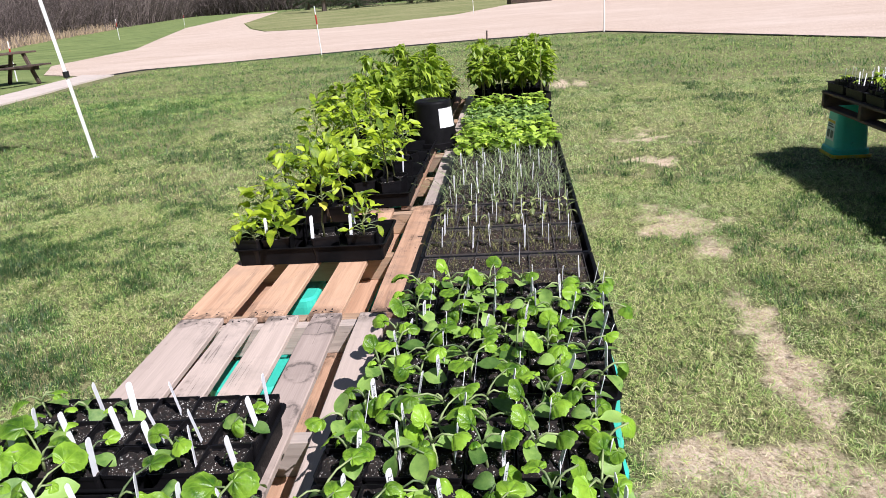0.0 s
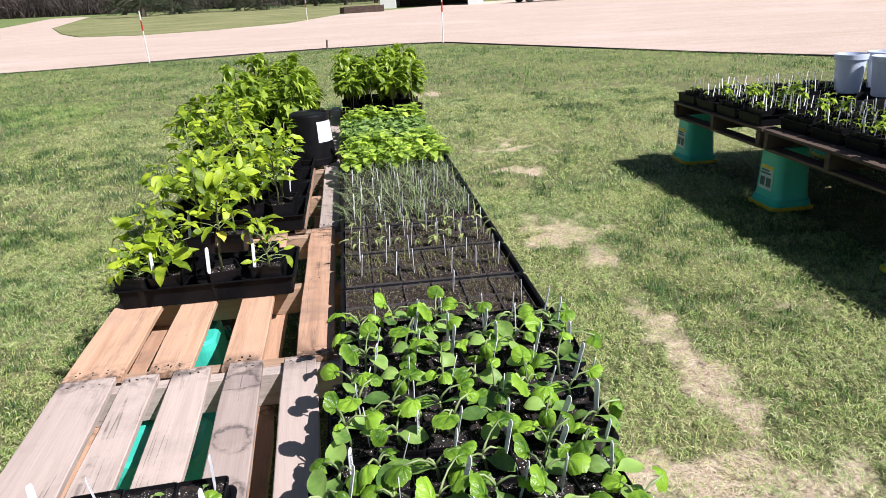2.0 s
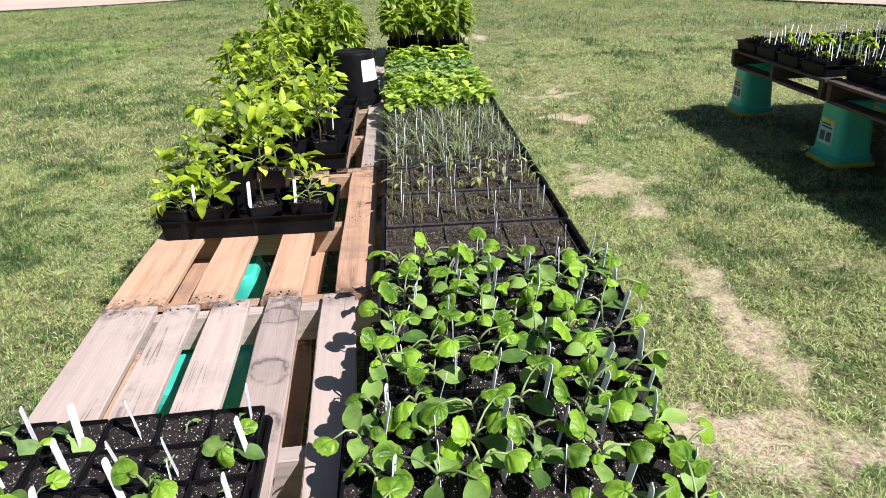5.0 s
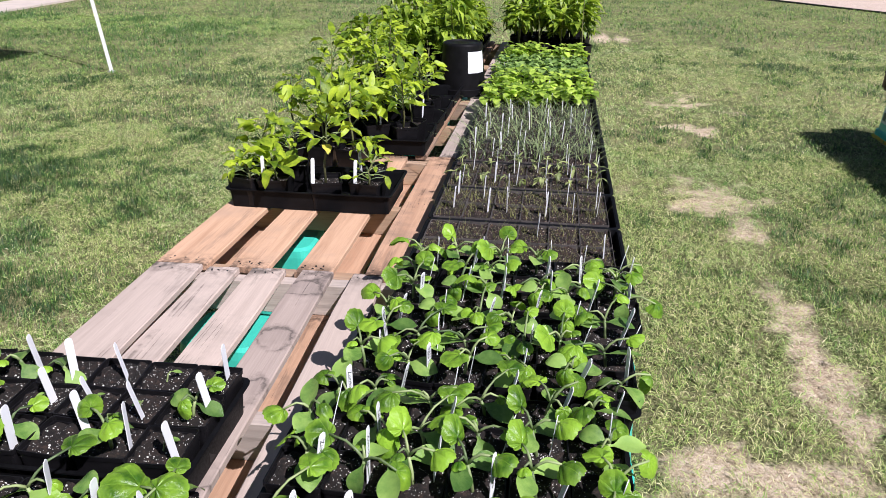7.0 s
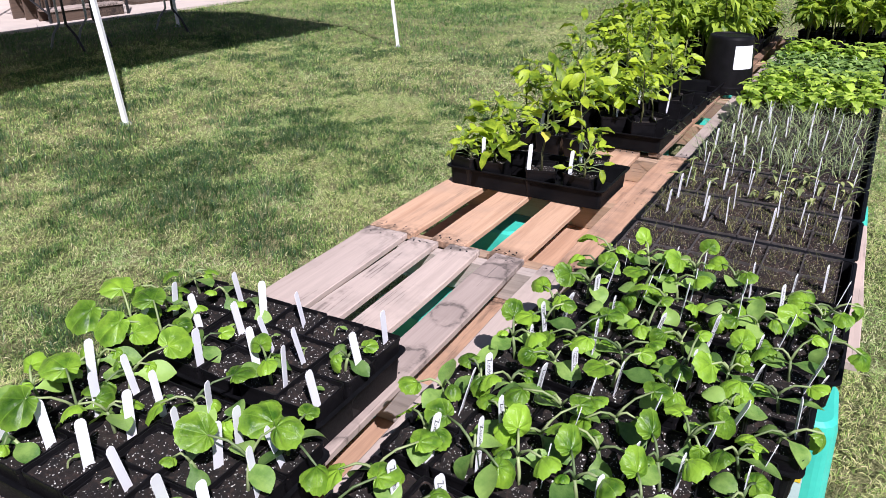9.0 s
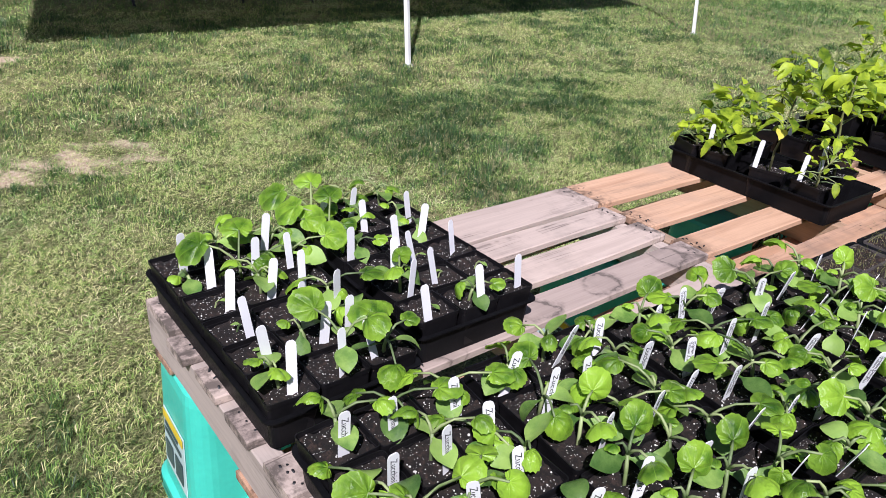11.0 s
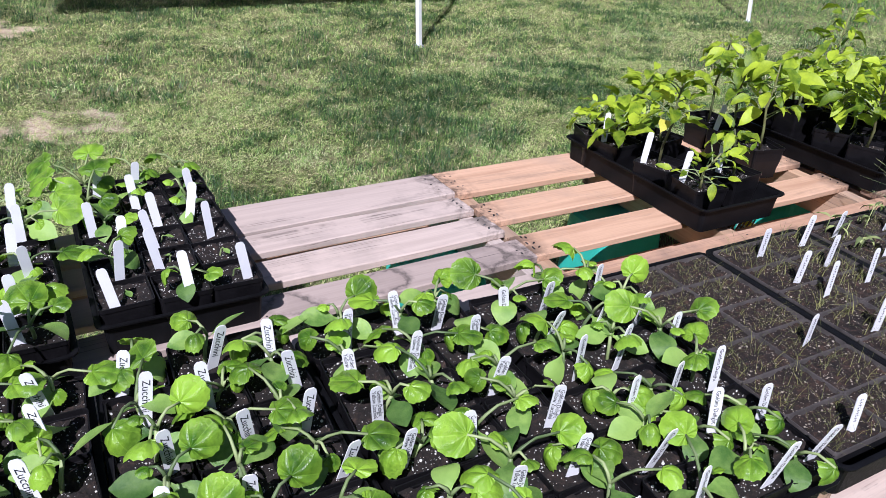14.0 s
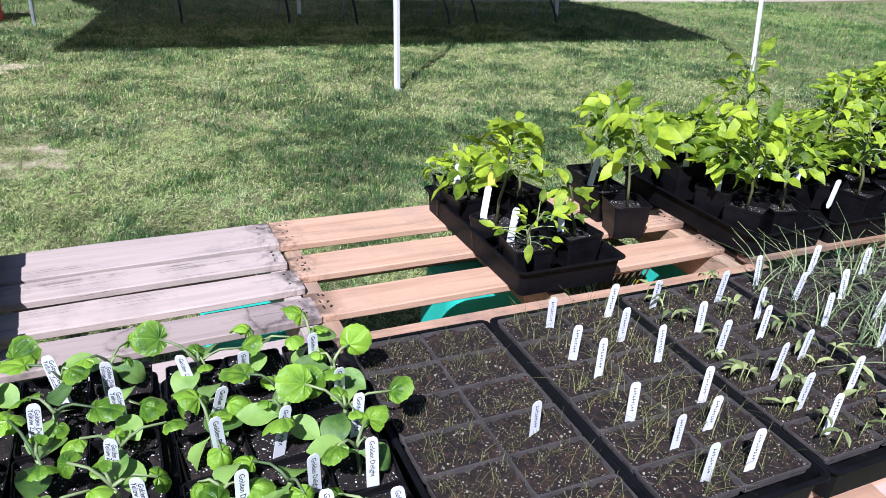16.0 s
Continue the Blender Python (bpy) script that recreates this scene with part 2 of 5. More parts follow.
M_YELLOWLEAF = leafy("yellowing_leaf", (0.45, 0.42, 0.04), (0.58, 0.55, 0.08), 0.5, 0.35)
M_TOMATO = leafy("tomato_leaf", (0.10, 0.20, 0.016), (0.44, 0.57, 0.06), 0.42, 0.4, random_by="Island")
M_BASIL = leafy("basil_leaf", (0.24, 0.40, 0.035), (0.54, 0.70, 0.11), 0.38, 0.38, random_by="Island")
M_ONION = leafy("onion_blade", (0.10, 0.16, 0.06), (0.36, 0.43, 0.20), 0.5, 0.2, random_by="Island")
M_SPROUT = leafy("thin_sprout", (0.10, 0.115, 0.035), (0.26, 0.26, 0.09), 0.55, 0.2, random_by="Island")
M_FIR = leafy("fir_needles", (0.011, 0.026, 0.010), (0.04, 0.07, 0.02), 0.7, 0.1, random_by="Island")


def soil_material(name, gain, speck=(0.70, 0.68, 0.64)):
    m = mat(name, 0.92)
    v = coords(m)
    n1, n2 = noise_tex(m, v, 90, 6, 0.7), noise_tex(m, v, 14, 3)
    col = ramp(m, n1, ((0.36, (0.003, 0.002, 0.0017)), (0.53, (0.013, 0.0085, 0.0062)), (0.70, (0.075, 0.048, 0.034))))
    col = mix(m, ramp(m, n2, ((0.4, (0, 0, 0)), (0.75, (0.35,) * 3))), col, (0.042, 0.029, 0.022))
    specks = None
    for scale, part_of in ((170.0, 0.955), (260.0, 0.93), (430.0, 0.90)):
        vo = add(m, "ShaderNodeTexVoronoi", Scale=scale, Randomness=1.0)
        link(m, v, vo.inputs["Vector"])
        pick = add(m, "ShaderNodeTexWhiteNoise")
        link(m, vo.outputs["Position"], pick.inputs["Vector"])
        near = ramp(m, vo.outputs["Distance"], ((0.30, (1,) * 3), (0.40, (0,) * 3)))
        some = ramp(m, pick.outputs["Value"], ((part_of, (0,) * 3), (part_of + 0.01, (1,) * 3)))
        one = mix(m, 1.0, near, some, "MULTIPLY")
        specks = one if specks is None else mix(m, 1.0, specks, one, "ADD")
    col = mix(m, 1.0, col, gain, "MULTIPLY")
    base(m, mix(m, specks, col, speck))
    bump(m, n1, 1.0, 0.006)
    return m


M_SOIL = soil_material("potting_soil", (0.72, 0.66, 0.66))
M_SEEDSOIL = soil_material("seedling_soil", (1.2, 0.98, 0.85), (0.42, 0.36, 0.28))


def lawn_material():
    m = mat("lawn_soil_and_thatch", 0.95, 0, 0.2)
    v = coords(m)
    big, mid, fine = noise_tex(m, v, 0.9, 4), noise_tex(m, v, 9, 5, 0.65), noise_tex(m, v, 95, 5, 0.8)
    green = ramp(m, fine, ((0.34, (0.02, 0.025, 0.010)), (0.48, (0.10, 0.115, 0.043)), (0.66, (0.34, 0.35, 0.16))))
    straw = ramp(m, fine, ((0.28, (0.08, 0.07, 0.032)), (0.5, (0.31, 0.28, 0.14)), (0.72, (0.58, 0.49, 0.31))))
    soft = mix(m, 0.5, big, mid)
    col = mix(m, ramp(m, soft, ((0.46, (0, 0, 0)), (0.62, (0.75,) * 3))), green, straw)
    dry = add(m, "ShaderNodeAttribute")
    dry.attribute_name = "dry"
    rag = mix(m, 0.5, noise_tex(m, v, 13, 5, 0.75), noise_tex(m, v, 48, 5, 0.75))
    patch = mix(m, 0.5, dry.outputs["Fac"], rag)
    earth = ramp(m, mix(m, 0.5, fine, noise_tex(m, v, 34, 5, 0.75)), ((0.34, (0.14, 0.095, 0.055)), (0.46, (0.50, 0.38, 0.265)), (0.62, (0.80, 0.66, 0.51))))
    turf = add(m, "ShaderNodeAttribute")
    turf.attribute_name = "turf"
    closed = ramp(m, mix(m, 0.5, fine, noise_tex(m, v, 0.6, 5)), ((0.35, (0.09, 0.135, 0.04)), (0.55, (0.20, 0.25, 0.085)), (0.7, (0.34, 0.36, 0.16))))
    col = mix(m, turf.outputs["Fac"], col, closed)
    base(m, mix(m, ramp(m, patch, ((0.42, (0, 0, 0)), (0.56, (1,) * 3))), col, earth))
    bump(m, fine, 0.8, 0.012)
    return m


def blade_material():
    m = mat("grass_blade", 0.42, 0, 0.4)
    tone = add(m, "ShaderNodeAttribute")
    tone.attribute_name = "tone"
    v = coords(m)
    col = ramp(m, tone.outputs["Fac"], ((0.0, (0.035, 0.085, 0.022)), (0.22, (0.095, 0.205, 0.042)), (0.45, (0.235, 0.385, 0.078)), (0.65, (0.45, 0.56, 0.17)), (0.82, (0.63, 0.62, 0.27)), (1.0, (0.82, 0.74, 0.46))))
    cool = noise_tex(m, v, 1.7, 3)
    col = mix(m, ramp(m, cool, ((0.48, (0, 0, 0)), (0.66, (0.45,) * 3))), col, mix(m, 1.0, col, (0.82, 1.0, 1.2), "MULTIPLY"))
    base(m, col)
    b = m.node_tree.nodes["Principled BSDF"]
    tr = add(m, "ShaderNodeBsdfTranslucent")
    link(m, col, tr.inputs[0])
    sh = add(m, "ShaderNodeMixShader", Fac=0.3)
    link(m, b.outputs[0], sh.inputs[1])
    link(m, tr.outputs[0], sh.inputs[2])
    link(m, sh.outputs[0], m.node_tree.nodes["Material Output"].inputs[0])
    return m


def gravel_material():
    m = mat("pale_pinkish_gravel", 0.95, 0, 0.2)
    v = coords(m)
    streak = coords(m, True, (0.22, 1.3, 1))
    big, mid, fine = noise_tex(m, v, 0.18, 5, 0.6), noise_tex(m, streak, 1.1, 7, 0.75), noise_tex(m, v, 20, 7, 0.85)
    col = ramp(m, fine, ((0.34, (0.40, 0.30, 0.235)), (0.5, (0.57, 0.45, 0.365)), (0.66, (0.70, 0.58, 0.49))))
    col = mix(m, ramp(m, mid, ((0.45, (0, 0, 0)), (0.68, (0.75,) * 3))), col, (0.47, 0.35, 0.265))
    col = mix(m, ramp(m, big, ((0.5, (0, 0, 0)), (0.7, (0.6,) * 3))), col, (0.66, 0.55, 0.47))
    base(m, col)
    bump(m, fine, 0.8, 0.015)
    return m


def dry_lawn_material():
    m = mat("dry_far_lawn", 0.95, 0, 0.2)
    v = coords(m)
    big, fine = noise_tex(m, v, 0.2, 5), noise_tex(m, v, 5, 6, 0.75)
    col = ramp(m, fine, ((0.34, (0.08, 0.105, 0.035)), (0.66, (0.31, 0.32, 0.13))))
    base(m, mix(m, ramp(m, big, ((0.4, (0, 0, 0)), (0.65, (0.6,) * 3))), col, (0.36, 0.33, 0.17)))
    bump(m, fine, 0.8, 0.05)
    return m


M_FARLAWN = dry_lawn_material()
M_LAWN, M_BLADE, M_GRAVEL = lawn_material(), blade_material(), gravel_material()


# ---- mesh helpers ----
class Shape:
    """Collects points and faces of one mesh."""

    def __init__(self):
        self.v, self.f, self.m = [], [], []

    def loft(self, rings, start=True, end=True, slot=0):
        at, n = len(self.v), len(rings[0])
        for r in rings:
            self.v += [tuple(p) for p in r]
        for k in range(len(rings) - 1):
            for i in range(n):
                j = (i + 1) % n
                self.f.append((at + k * n + i, at + k * n + j, at + k * n + n + j, at + k * n + n + i))
                self.m.append(slot)
        if start:
            self.f.append(tuple(range(at + n - 1, at - 1, -1)))
            self.m.append(slot)
        if end:
            last = at + (len(rings) - 1) * n
            self.f.append(tuple(range(last, last + n)))
            self.m.append(slot)
        return self

    def box(self, lo, hi, edge=0.0, slot=0):
        cx, cy = (lo[0] + hi[0]) / 2, (lo[1] + hi[1]) / 2
        hx, hy = (hi[0] - lo[0]) / 2, (hi[1] - lo[1]) / 2
        if edge <= 0:
            return self.loft([rect(hx, hy, 0, z, 1, cx, cy) for z in (lo[2], hi[2])], slot=slot)
        e = edge
        return self.loft([rect(hx - e, hy - e, e, lo[2], 1, cx, cy), rect(hx, hy, e, lo[2] + e, 1, cx, cy),
                          rect(hx, hy, e, hi[2] - e, 1, cx, cy), rect(hx - e, hy - e, e, hi[2], 1, cx, cy)], slot=slot)

    def tube(self, pts, radii, sides=6, slot=0):
        pts = [Vector(p) for p in pts]
        rings = []
        for i, p in enumerate(pts):
            d = (pts[min(i + 1, len(pts) - 1)] - pts[max(i - 1, 0)]).normalized()
            a = d.cross(Vector((0.3, 0.9, 0.31))).normalized()
            b = d.cross(a)
            r = radii[i] if isinstance(radii, (list, tuple)) else radii
            rings.append([p + r * (math.cos(t) * a + math.sin(t) * b) for t in [math.tau * k / sides for k in range(sides)]])
        return self.loft(rings, slot=slot)

    def sheet(self, rows, slot=0):
        at, n = len(self.v), len(rows[0])
        for r in rows:
            self.v += [tuple(p) for p in r]
        for k in range(len(rows) - 1):
            for i in range(n - 1):
                self.f.append((at + k * n + i, at + k * n + i + 1, at + k * n + n + i + 1, at + k * n + n + i))
                self.m.append(slot)
        return self

    def join(self, other, m=Matrix(), slot=None):
        at = len(self.v)
        self.v += [tuple(m @ Vector(p)) for p in other.v]
        self.f += [tuple(at + i for i in f) for f in other.f]
        self.m += other.m if slot is None else [slot] * len(other.f)
        return self

    def mesh(self, name, *mats, smooth=False):
        me = bpy.data.meshes.new(name)
        me.from_pydata(self.v, [], self.f)
        for mm in mats:
            me.materials.append(mm)
        if len(mats) > 1:
            me.polygons.foreach_set("material_index", self.m)
        if smooth:
            me.polygons.foreach_set("use_smooth", [True] * len(self.f))
        me.update()
        return me


def rect(hx, hy, r, z, seg=3, cx=0.0, cy=0.0):
    """A rounded rectangle at height z."""
    if r <= 0:
        return [(cx + a * hx, cy + b * hy, z) for a, b in ((-1, -1), (1, -1), (1, 1), (-1, 1))]
    out = []
    for a, b, t0 in ((1, 1, 0), (-1, 1, 90), (-1, -1, 180), (1, -1, 270)):
        for k in range(seg + 1):
            t = radians(t0 + 90 * k / seg)
            out.append((cx + a * (hx - r) + r * math.cos(t), cy + b * (hy - r) + r * math.sin(t), z))
    return out


def circle(r, z, n=24, cx=0.0, cy=0.0):
    return [(cx + r * math.cos(math.tau * k / n), cy + r * math.sin(math.tau * k / n), z) for k in range(n)]


def part(name, me, parent, m=None, label=""):
    """Links a mesh as one part under a thing or a part."""
    ob = new(name, me)
    ob.parent = parent
    if m is not None:
        ob.matrix_basis = m
    if label:
        ob["label"] = label
    return ob


def thing(name, label, category, m=None, group="", kind="", me=None):
    ob = new(name, me)
    if m is not None:
        ob.matrix_basis = m
    return tagged(ob, label, category, group, kind)


def jit(a):
    return random.uniform(-a, a)


# ---- ground, road, paths ----
BARE = [(2.1, 4.65, 0.27, 0.42, 0.75), (2.1, 3.85, 0.25, 0.28, 0.65), (1.9, 2.33, 0.3, 0.22, 0.9), (1.97, 0.72, 0.09, 0.36, 0.95), (1.95, 0.25, 0.10, 0.26, 0.95),
        (1.76, -0.04, 0.32, 0.15, 0.95), (1.73, 8.8, 0.3, 0.3, 0.9), (2.58, 4.35, 0.2, 0.1, 0.4), (-2.3, -1.5, 0.24, 0.3, 0.72), (2.0, 1.8, 0.14, 0.3, 0.6),
        (-2.2, -0.98, 0.2, 0.34, 0.82), (-2.03, -0.62, 0.1, 0.16, 0.5), (-2.44, -0.25, 0.09, 0.12, 0.7), (-4.56, -1.25, 0.24, 0.33, 0.85),
        (1.95, 1.2, 0.1, 0.2, 0.6), (2.02, -0.08, 0.22, 0.12, 0.8), (1.66, -0.36, 0.16, 0.1, 0.6), (-3.0, -1.9, 0.5, 0.4, 0.6), (2.75, 0.95, 0.3, 0.16, 0.55)]
LATTICE = np.random.default_rng(12).uniform(-1, 1, (256, 256))


def field(x, y, scale, shift=0):
    """Smooth value noise over the plan, from -1 to 1."""
    u, v = np.asarray(x, float) * scale + 100.37 + shift * 17.3, np.asarray(y, float) * scale + 57.71 + shift * 9.1
    i, j = np.floor(u).astype(int), np.floor(v).astype(int)
    a, b = u - i, v - j
    a, b = a * a * (3 - 2 * a), b * b * (3 - 2 * b)
    p, q, i, j = (i + 1) % 256, (j + 1) % 256, i % 256, j % 256
    return (LATTICE[i, j] * (1 - a) + LATTICE[p, j] * a) * (1 - b) + (LATTICE[i, q] * (1 - a) + LATTICE[p, q] * a) * b


def dryness(x, y):
    """How bare the lawn is, 0 to 1."""
    d = np.zeros(len(x))
    n = field(x, y, 2.6) * 0.28 + field(x, y, 9, 1) * 0.34 + field(x, y, 26, 2) * 0.32
    for cx, cy, rx, ry, s in BARE:
        q = np.hypot((x - cx) / rx, (y - cy) / ry)
        d = np.maximum(d, np.where(q < 2.6, s - 0.5 * q + n, 0))
    return np.clip(d, 0, 1)


def span(near, step, far, grow):
    out, x, s = [0.0], 0.0, step
    while x < far:
        s = step if x < near else s * grow
        x += s
        out.append(x)
    return out


def build_ground():
    right = span(5.5, 0.09, 450, 1.28)
    xs = sorted([-v for v in right[1:]] + right)
    ys = [-v for v in span(2.5, 0.09, 450, 1.28)[:0:-1]] + span(6.0, 0.09, 450, 1.28)
    pts = []
    for y in ys:
        for x in xs:
            near = abs(x) < 7 and -4 < y < 10
            z = noise.noise(Vector((x * 1.1, y * 1.1, 5))) * 0.012 if near else 0.0
            if abs(x) > 60 or y > 130 or y < -60:
                z = 0.0
            pts.append((x, y, z - 0.012))
    w = len(xs)
    faces = [(j * w + i, j * w + i + 1, (j + 1) * w + i + 1, (j + 1) * w + i) for j in range(len(ys) - 1) for i in range(w - 1)]
    me = bpy.data.meshes.new("ground")
    me.from_pydata(pts, [], faces)
    me.materials.append(M_LAWN)
    at = me.attributes.new("dry", "FLOAT", "POINT")
    at.data.foreach_set("value", dryness(np.array([p[0] for p in pts]), np.array([p[1] for p in pts])).astype(np.float32))
    at = me.attributes.new("turf", "FLOAT", "POINT")
    at.data.foreach_set("value", np.array([1.0 if y > 19.2 or abs(x) > 9 or y < -3 else 0.0 for x, y, _ in pts], np.float32))
    me.polygons.foreach_set("use_smooth", [True] * len(faces))
    thing("ground", "sunlit lawn of green and straw-coloured grass with bare patches", "lawn", kind="structure", me=me)


build_ground()

EDGE = [(-9.3, 15.6), (-8.77, 16.8), (-6.6, 17.2), (-4.2, 18.0), (-1.8, 18.8), (0.2, 19.1), (2.2, 19.15), (3.45, 18.85), (4.6, 16.9), (5.8, 14.9),
        (7.5, 11.9), (9.6, 8.9), (12.5, 4.5), (16, -1), (22, -12)]
FAR = [(36, -12), (35.5, 46), (31.5, 52), (28, 80), (14, 75), (5, 61.5), (0.5, 55), (-2.4, 41.8), (-5.8, 37.4), (-9, 36), (-12.5, 38), (-15.6, 44.5), (-22, 61), (-40, 128),
       (-46, 128), (-27.2, 61), (-19, 39), (-15.1, 28.7), (-14.2, 21.3), (-12.0, 17.5)]


def slab(name, outline, z0, z1, material, label, category):
    s = Shape().loft([[(x, y, z0) for x, y in outline], [(x, y, z1) for x, y in outline]])
    return thing(name, label, category, kind="structure", me=s.mesh(name, material))


slab("road", EDGE + FAR, -0.05, 0.012, M_GRAVEL, "pale pinkish gravel driveway and yard beyond the lawn", "driveway")
slab("grass_island", [(-9, 36.1), (-5.8, 37.5), (-2.5, 41.9), (0.4, 55.1), (4.9, 61.6), (5.5, 80), (12, 120), (-38, 125), (-22, 61.1), (-15.5, 44.6), (-12.4, 38.1)], -0.05, 0.02, M_FARLAWN,
     "dry pale grass island under the conifers", "grass island")
slab("pavement", [(-9.25, -30), (-8.25, -30), (-8.2, 4), (-8.3, 9), (-8.6, 12.2), (-8.9, 14.2), (-9.0, 15.8), (-10.2, 16.4), (-9.7, 13), (-9.3, 8)],
     -0.05, 0.02, M_CONCRETE, "narrow pale concrete footpath along the lawn", "path")
edge = Shape()
for (x0, y0), (x1, y1) in zip(EDGE[:-1], EDGE[1:]):
    d = Vector((x1 - x0, y1 - y0, 0))
    n = Vector((d.y, -d.x, 0)).normalized() * 0.02
    a, b = Vector((x0, y0, 0)), Vector((x1, y1, 0))
    edge.loft([[a - n + Vector((0, 0, -0.05)), a + n + Vector((0, 0, -0.05)), a + n + Vector((0, 0, 0.02)), a - n + Vector((0, 0, 0.02))],
               [b - n + Vector((0, 0, -0.05)), b + n + Vector((0, 0, -0.05)), b + n + Vector((0, 0, 0.02)), b - n + Vector((0, 0, 0.02))]])
thing("lawn_edging", "thin black plastic edging between lawn and gravel", "edging", kind="structure", me=edge.mesh("lawn_edging", M_EDGING))


def on_lawn(x, y):
    """Which points lie on the mown lawn, inside the edging and the path."""
    ok = x > -8.2
    for (x0, y0), (x1, y1) in zip(EDGE[:-1], EDGE[1:]):
        side = (x1 - x0) * (y - y0) - (y1 - y0) * (x - x0)
        ok &= side < 0.03 * np.hypot(x1 - x0, y1 - y0) * -1
    return ok


def build_grass():
    rng = np.random.default_rng(5)
    zones = [(1.2, 3.4, -1.4, 3.2, 19000, 0.6), (-2.6, 0.6, -2.5, -1.2, 26000, 0.56), (-2.6, 0.0, -1.2, 3.2, 19000, 0.62), (0.0, 1.2, -1.2, 4.4, 1500, 0.9),
             (0.6, 1.2, -2.5, -1.2, 4000, 0.9), (-6.0, -2.6, -3.0, 5.0, 5500, 1.0), (-2.6, 0.0, 3.2, 8.0, 3800, 1.15), (1.2, 5.0, 3.2, 8.0, 3800, 1.15), (0.0, 1.2, 4.4, 8.0, 3800, 1.15),
             (3.4, 5.5, -1.0, 3.2, 1200, 1.0), (-9.0, -2.6, 5.0, 10.0, 1500, 1.5), (-9.0, -6.0, -3.0, 5.0, 1500, 1.4), (-9.0, 9.0, 8.0, 19.3, 500, 2.2)]
    px, py, sz = [], [], []
    for x0, x1, y0, y1, dens, size in zones:
        n = int((x1 - x0) * (y1 - y0) * dens)
        x, y = rng.uniform(x0, x1, n), rng.uniform(y0, y1, n)
        keep = on_lawn(x, y)
        px.append(x[keep]), py.append(y[keep]), sz.append(np.full(keep.sum(), size))
    x, y, size = np.concatenate(px), np.concatenate(py), np.concatenate(sz)
    pull = 0.03 * np.sqrt(size)
    x, y = x + pull * field(x, y, 22 / size, 3), y + pull * field(x, y, 22 / size, 4)
    dry = dryness(x, y)
    lush = 0.42 * field(x, y, 0.9, 5) + 0.52 * field(x, y, 3.1, 6) + 0.62 * field(x, y, 9.5, 7)
    lush -= 0.22 * np.clip((1.9 + 0.06 * field(x, y, 6, 9) - x) / 0.15, 0, 1) * (x > 0.5) * np.clip((2.6 - y) / 0.6, 0, 1)
    lush -= 0.42 * np.clip((x + 1.7) / 0.5, 0, 1) * (x < 0.5) * np.clip((0.2 - y) / 0.8, 0, 1)
    lush += 0.16 * np.clip((-1.3 - x) / 0.8, 0, 1)
    lush -= 0.22 * (x > 1.35) * np.clip((y - 0.9) / 1.5, 0, 1) * np.clip((8 - y) / 3, 0, 1)
    r1, r2 = rng.uniform(0, 1, len(x)), rng.uniform(0, 1, len(x))
    flat = (r1 < np.clip(0.38 - 0.85 * lush, 0.08, 0.85)) | (r2 < dry * 0.8)
    keep = rng.uniform(0, 1, len(x)) > np.where(flat, dry * 0.74, dry * 1.5)
    x, y, size, dry, flat, lush = x[keep], y[keep], size[keep], dry[keep], flat[keep], lush[keep]
    n = len(x)
    yaw = rng.uniform(0, math.tau, n) * 0.6 + 2.6 * field(x, y, 14, 8)
    lean = np.where(flat, rng.uniform(1.2, 1.52, n), rng.uniform(0.25, 1.2, n))
    tall = rng.uniform(0.022, 0.046, n) * np.where(flat, 1.1, np.clip(1.0 + 0.85 * lush, 0.5, 1.8)) * np.sqrt(size)
    wide = rng.uniform(0.0010, 0.0024, n) * size
    tone = np.where(flat, rng.uniform(0.36, 0.97, n), np.clip(rng.normal(0.42, 0.31, n) - 0.75 * lush, 0, 1.0))
    tone = np.where(size > 1.2, 0.42 + 0.65 * (tone - 0.42) - 0.03, tone)
    tone = np.maximum(tone, dry * rng.uniform(0.75, 1.05, n))
    dx, dy = np.cos(yaw), np.sin(yaw)
    z0 = np.where(flat, rng.uniform(-0.008, 0.014, n), -0.012)
    s1, l1 = tall * 0.5, lean * 0.65
    mx, my, mz = x + dx * np.sin(l1) * s1, y + dy * np.sin(l1) * s1, z0 + np.cos(l1) * s1
    tx, ty, tz = mx + dx * np.sin(lean * 1.1) * s1, my + dy * np.sin(lean * 1.1) * s1, np.maximum(mz + np.cos(lean * 1.2) * s1, -0.006)
    wx, wy = -dy * wide, dx * wide
    twist = rng.uniform(-0.7, 0.7, n) * wide
    v = np.empty((n, 4, 3), np.float32)
    v[:, 0] = np.stack([x, y, z0], 1)
    v[:, 1] = np.stack([mx + wx, my + wy, mz + twist], 1)
    v[:, 2] = np.stack([tx, ty, tz], 1)
    v[:, 3] = np.stack([mx - wx, my - wy, mz - twist], 1)
    me = bpy.data.meshes.new("grass")
    me.vertices.add(n * 4)
    me.vertices.foreach_set("co", v.ravel())
    me.loops.add(n * 4)
    me.loops.foreach_set("vertex_index", np.arange(n * 4, dtype=np.int32))
    me.polygons.add(n)
    me.polygons.foreach_set("loop_start", np.arange(0, n * 4, 4, dtype=np.int32))
    at = me.attributes.new("tone", "FLOAT", "POINT")
    at.data.foreach_set("value", np.repeat(np.clip(tone, 0, 1), 4).astype(np.float32))
    me.materials.append(M_BLADE)
    me.update()
    me.validate()
    thing("grass", "short mown lawn grass, green mixed with dry straw", "grass", kind="stuff", me=me)


build_grass()


# ---- pallets and pails ----
TOP, THICK, STRING = 0.5, 0.018, 0.09
LOW = TOP - 2 * THICK - STRING
COARSE = {}


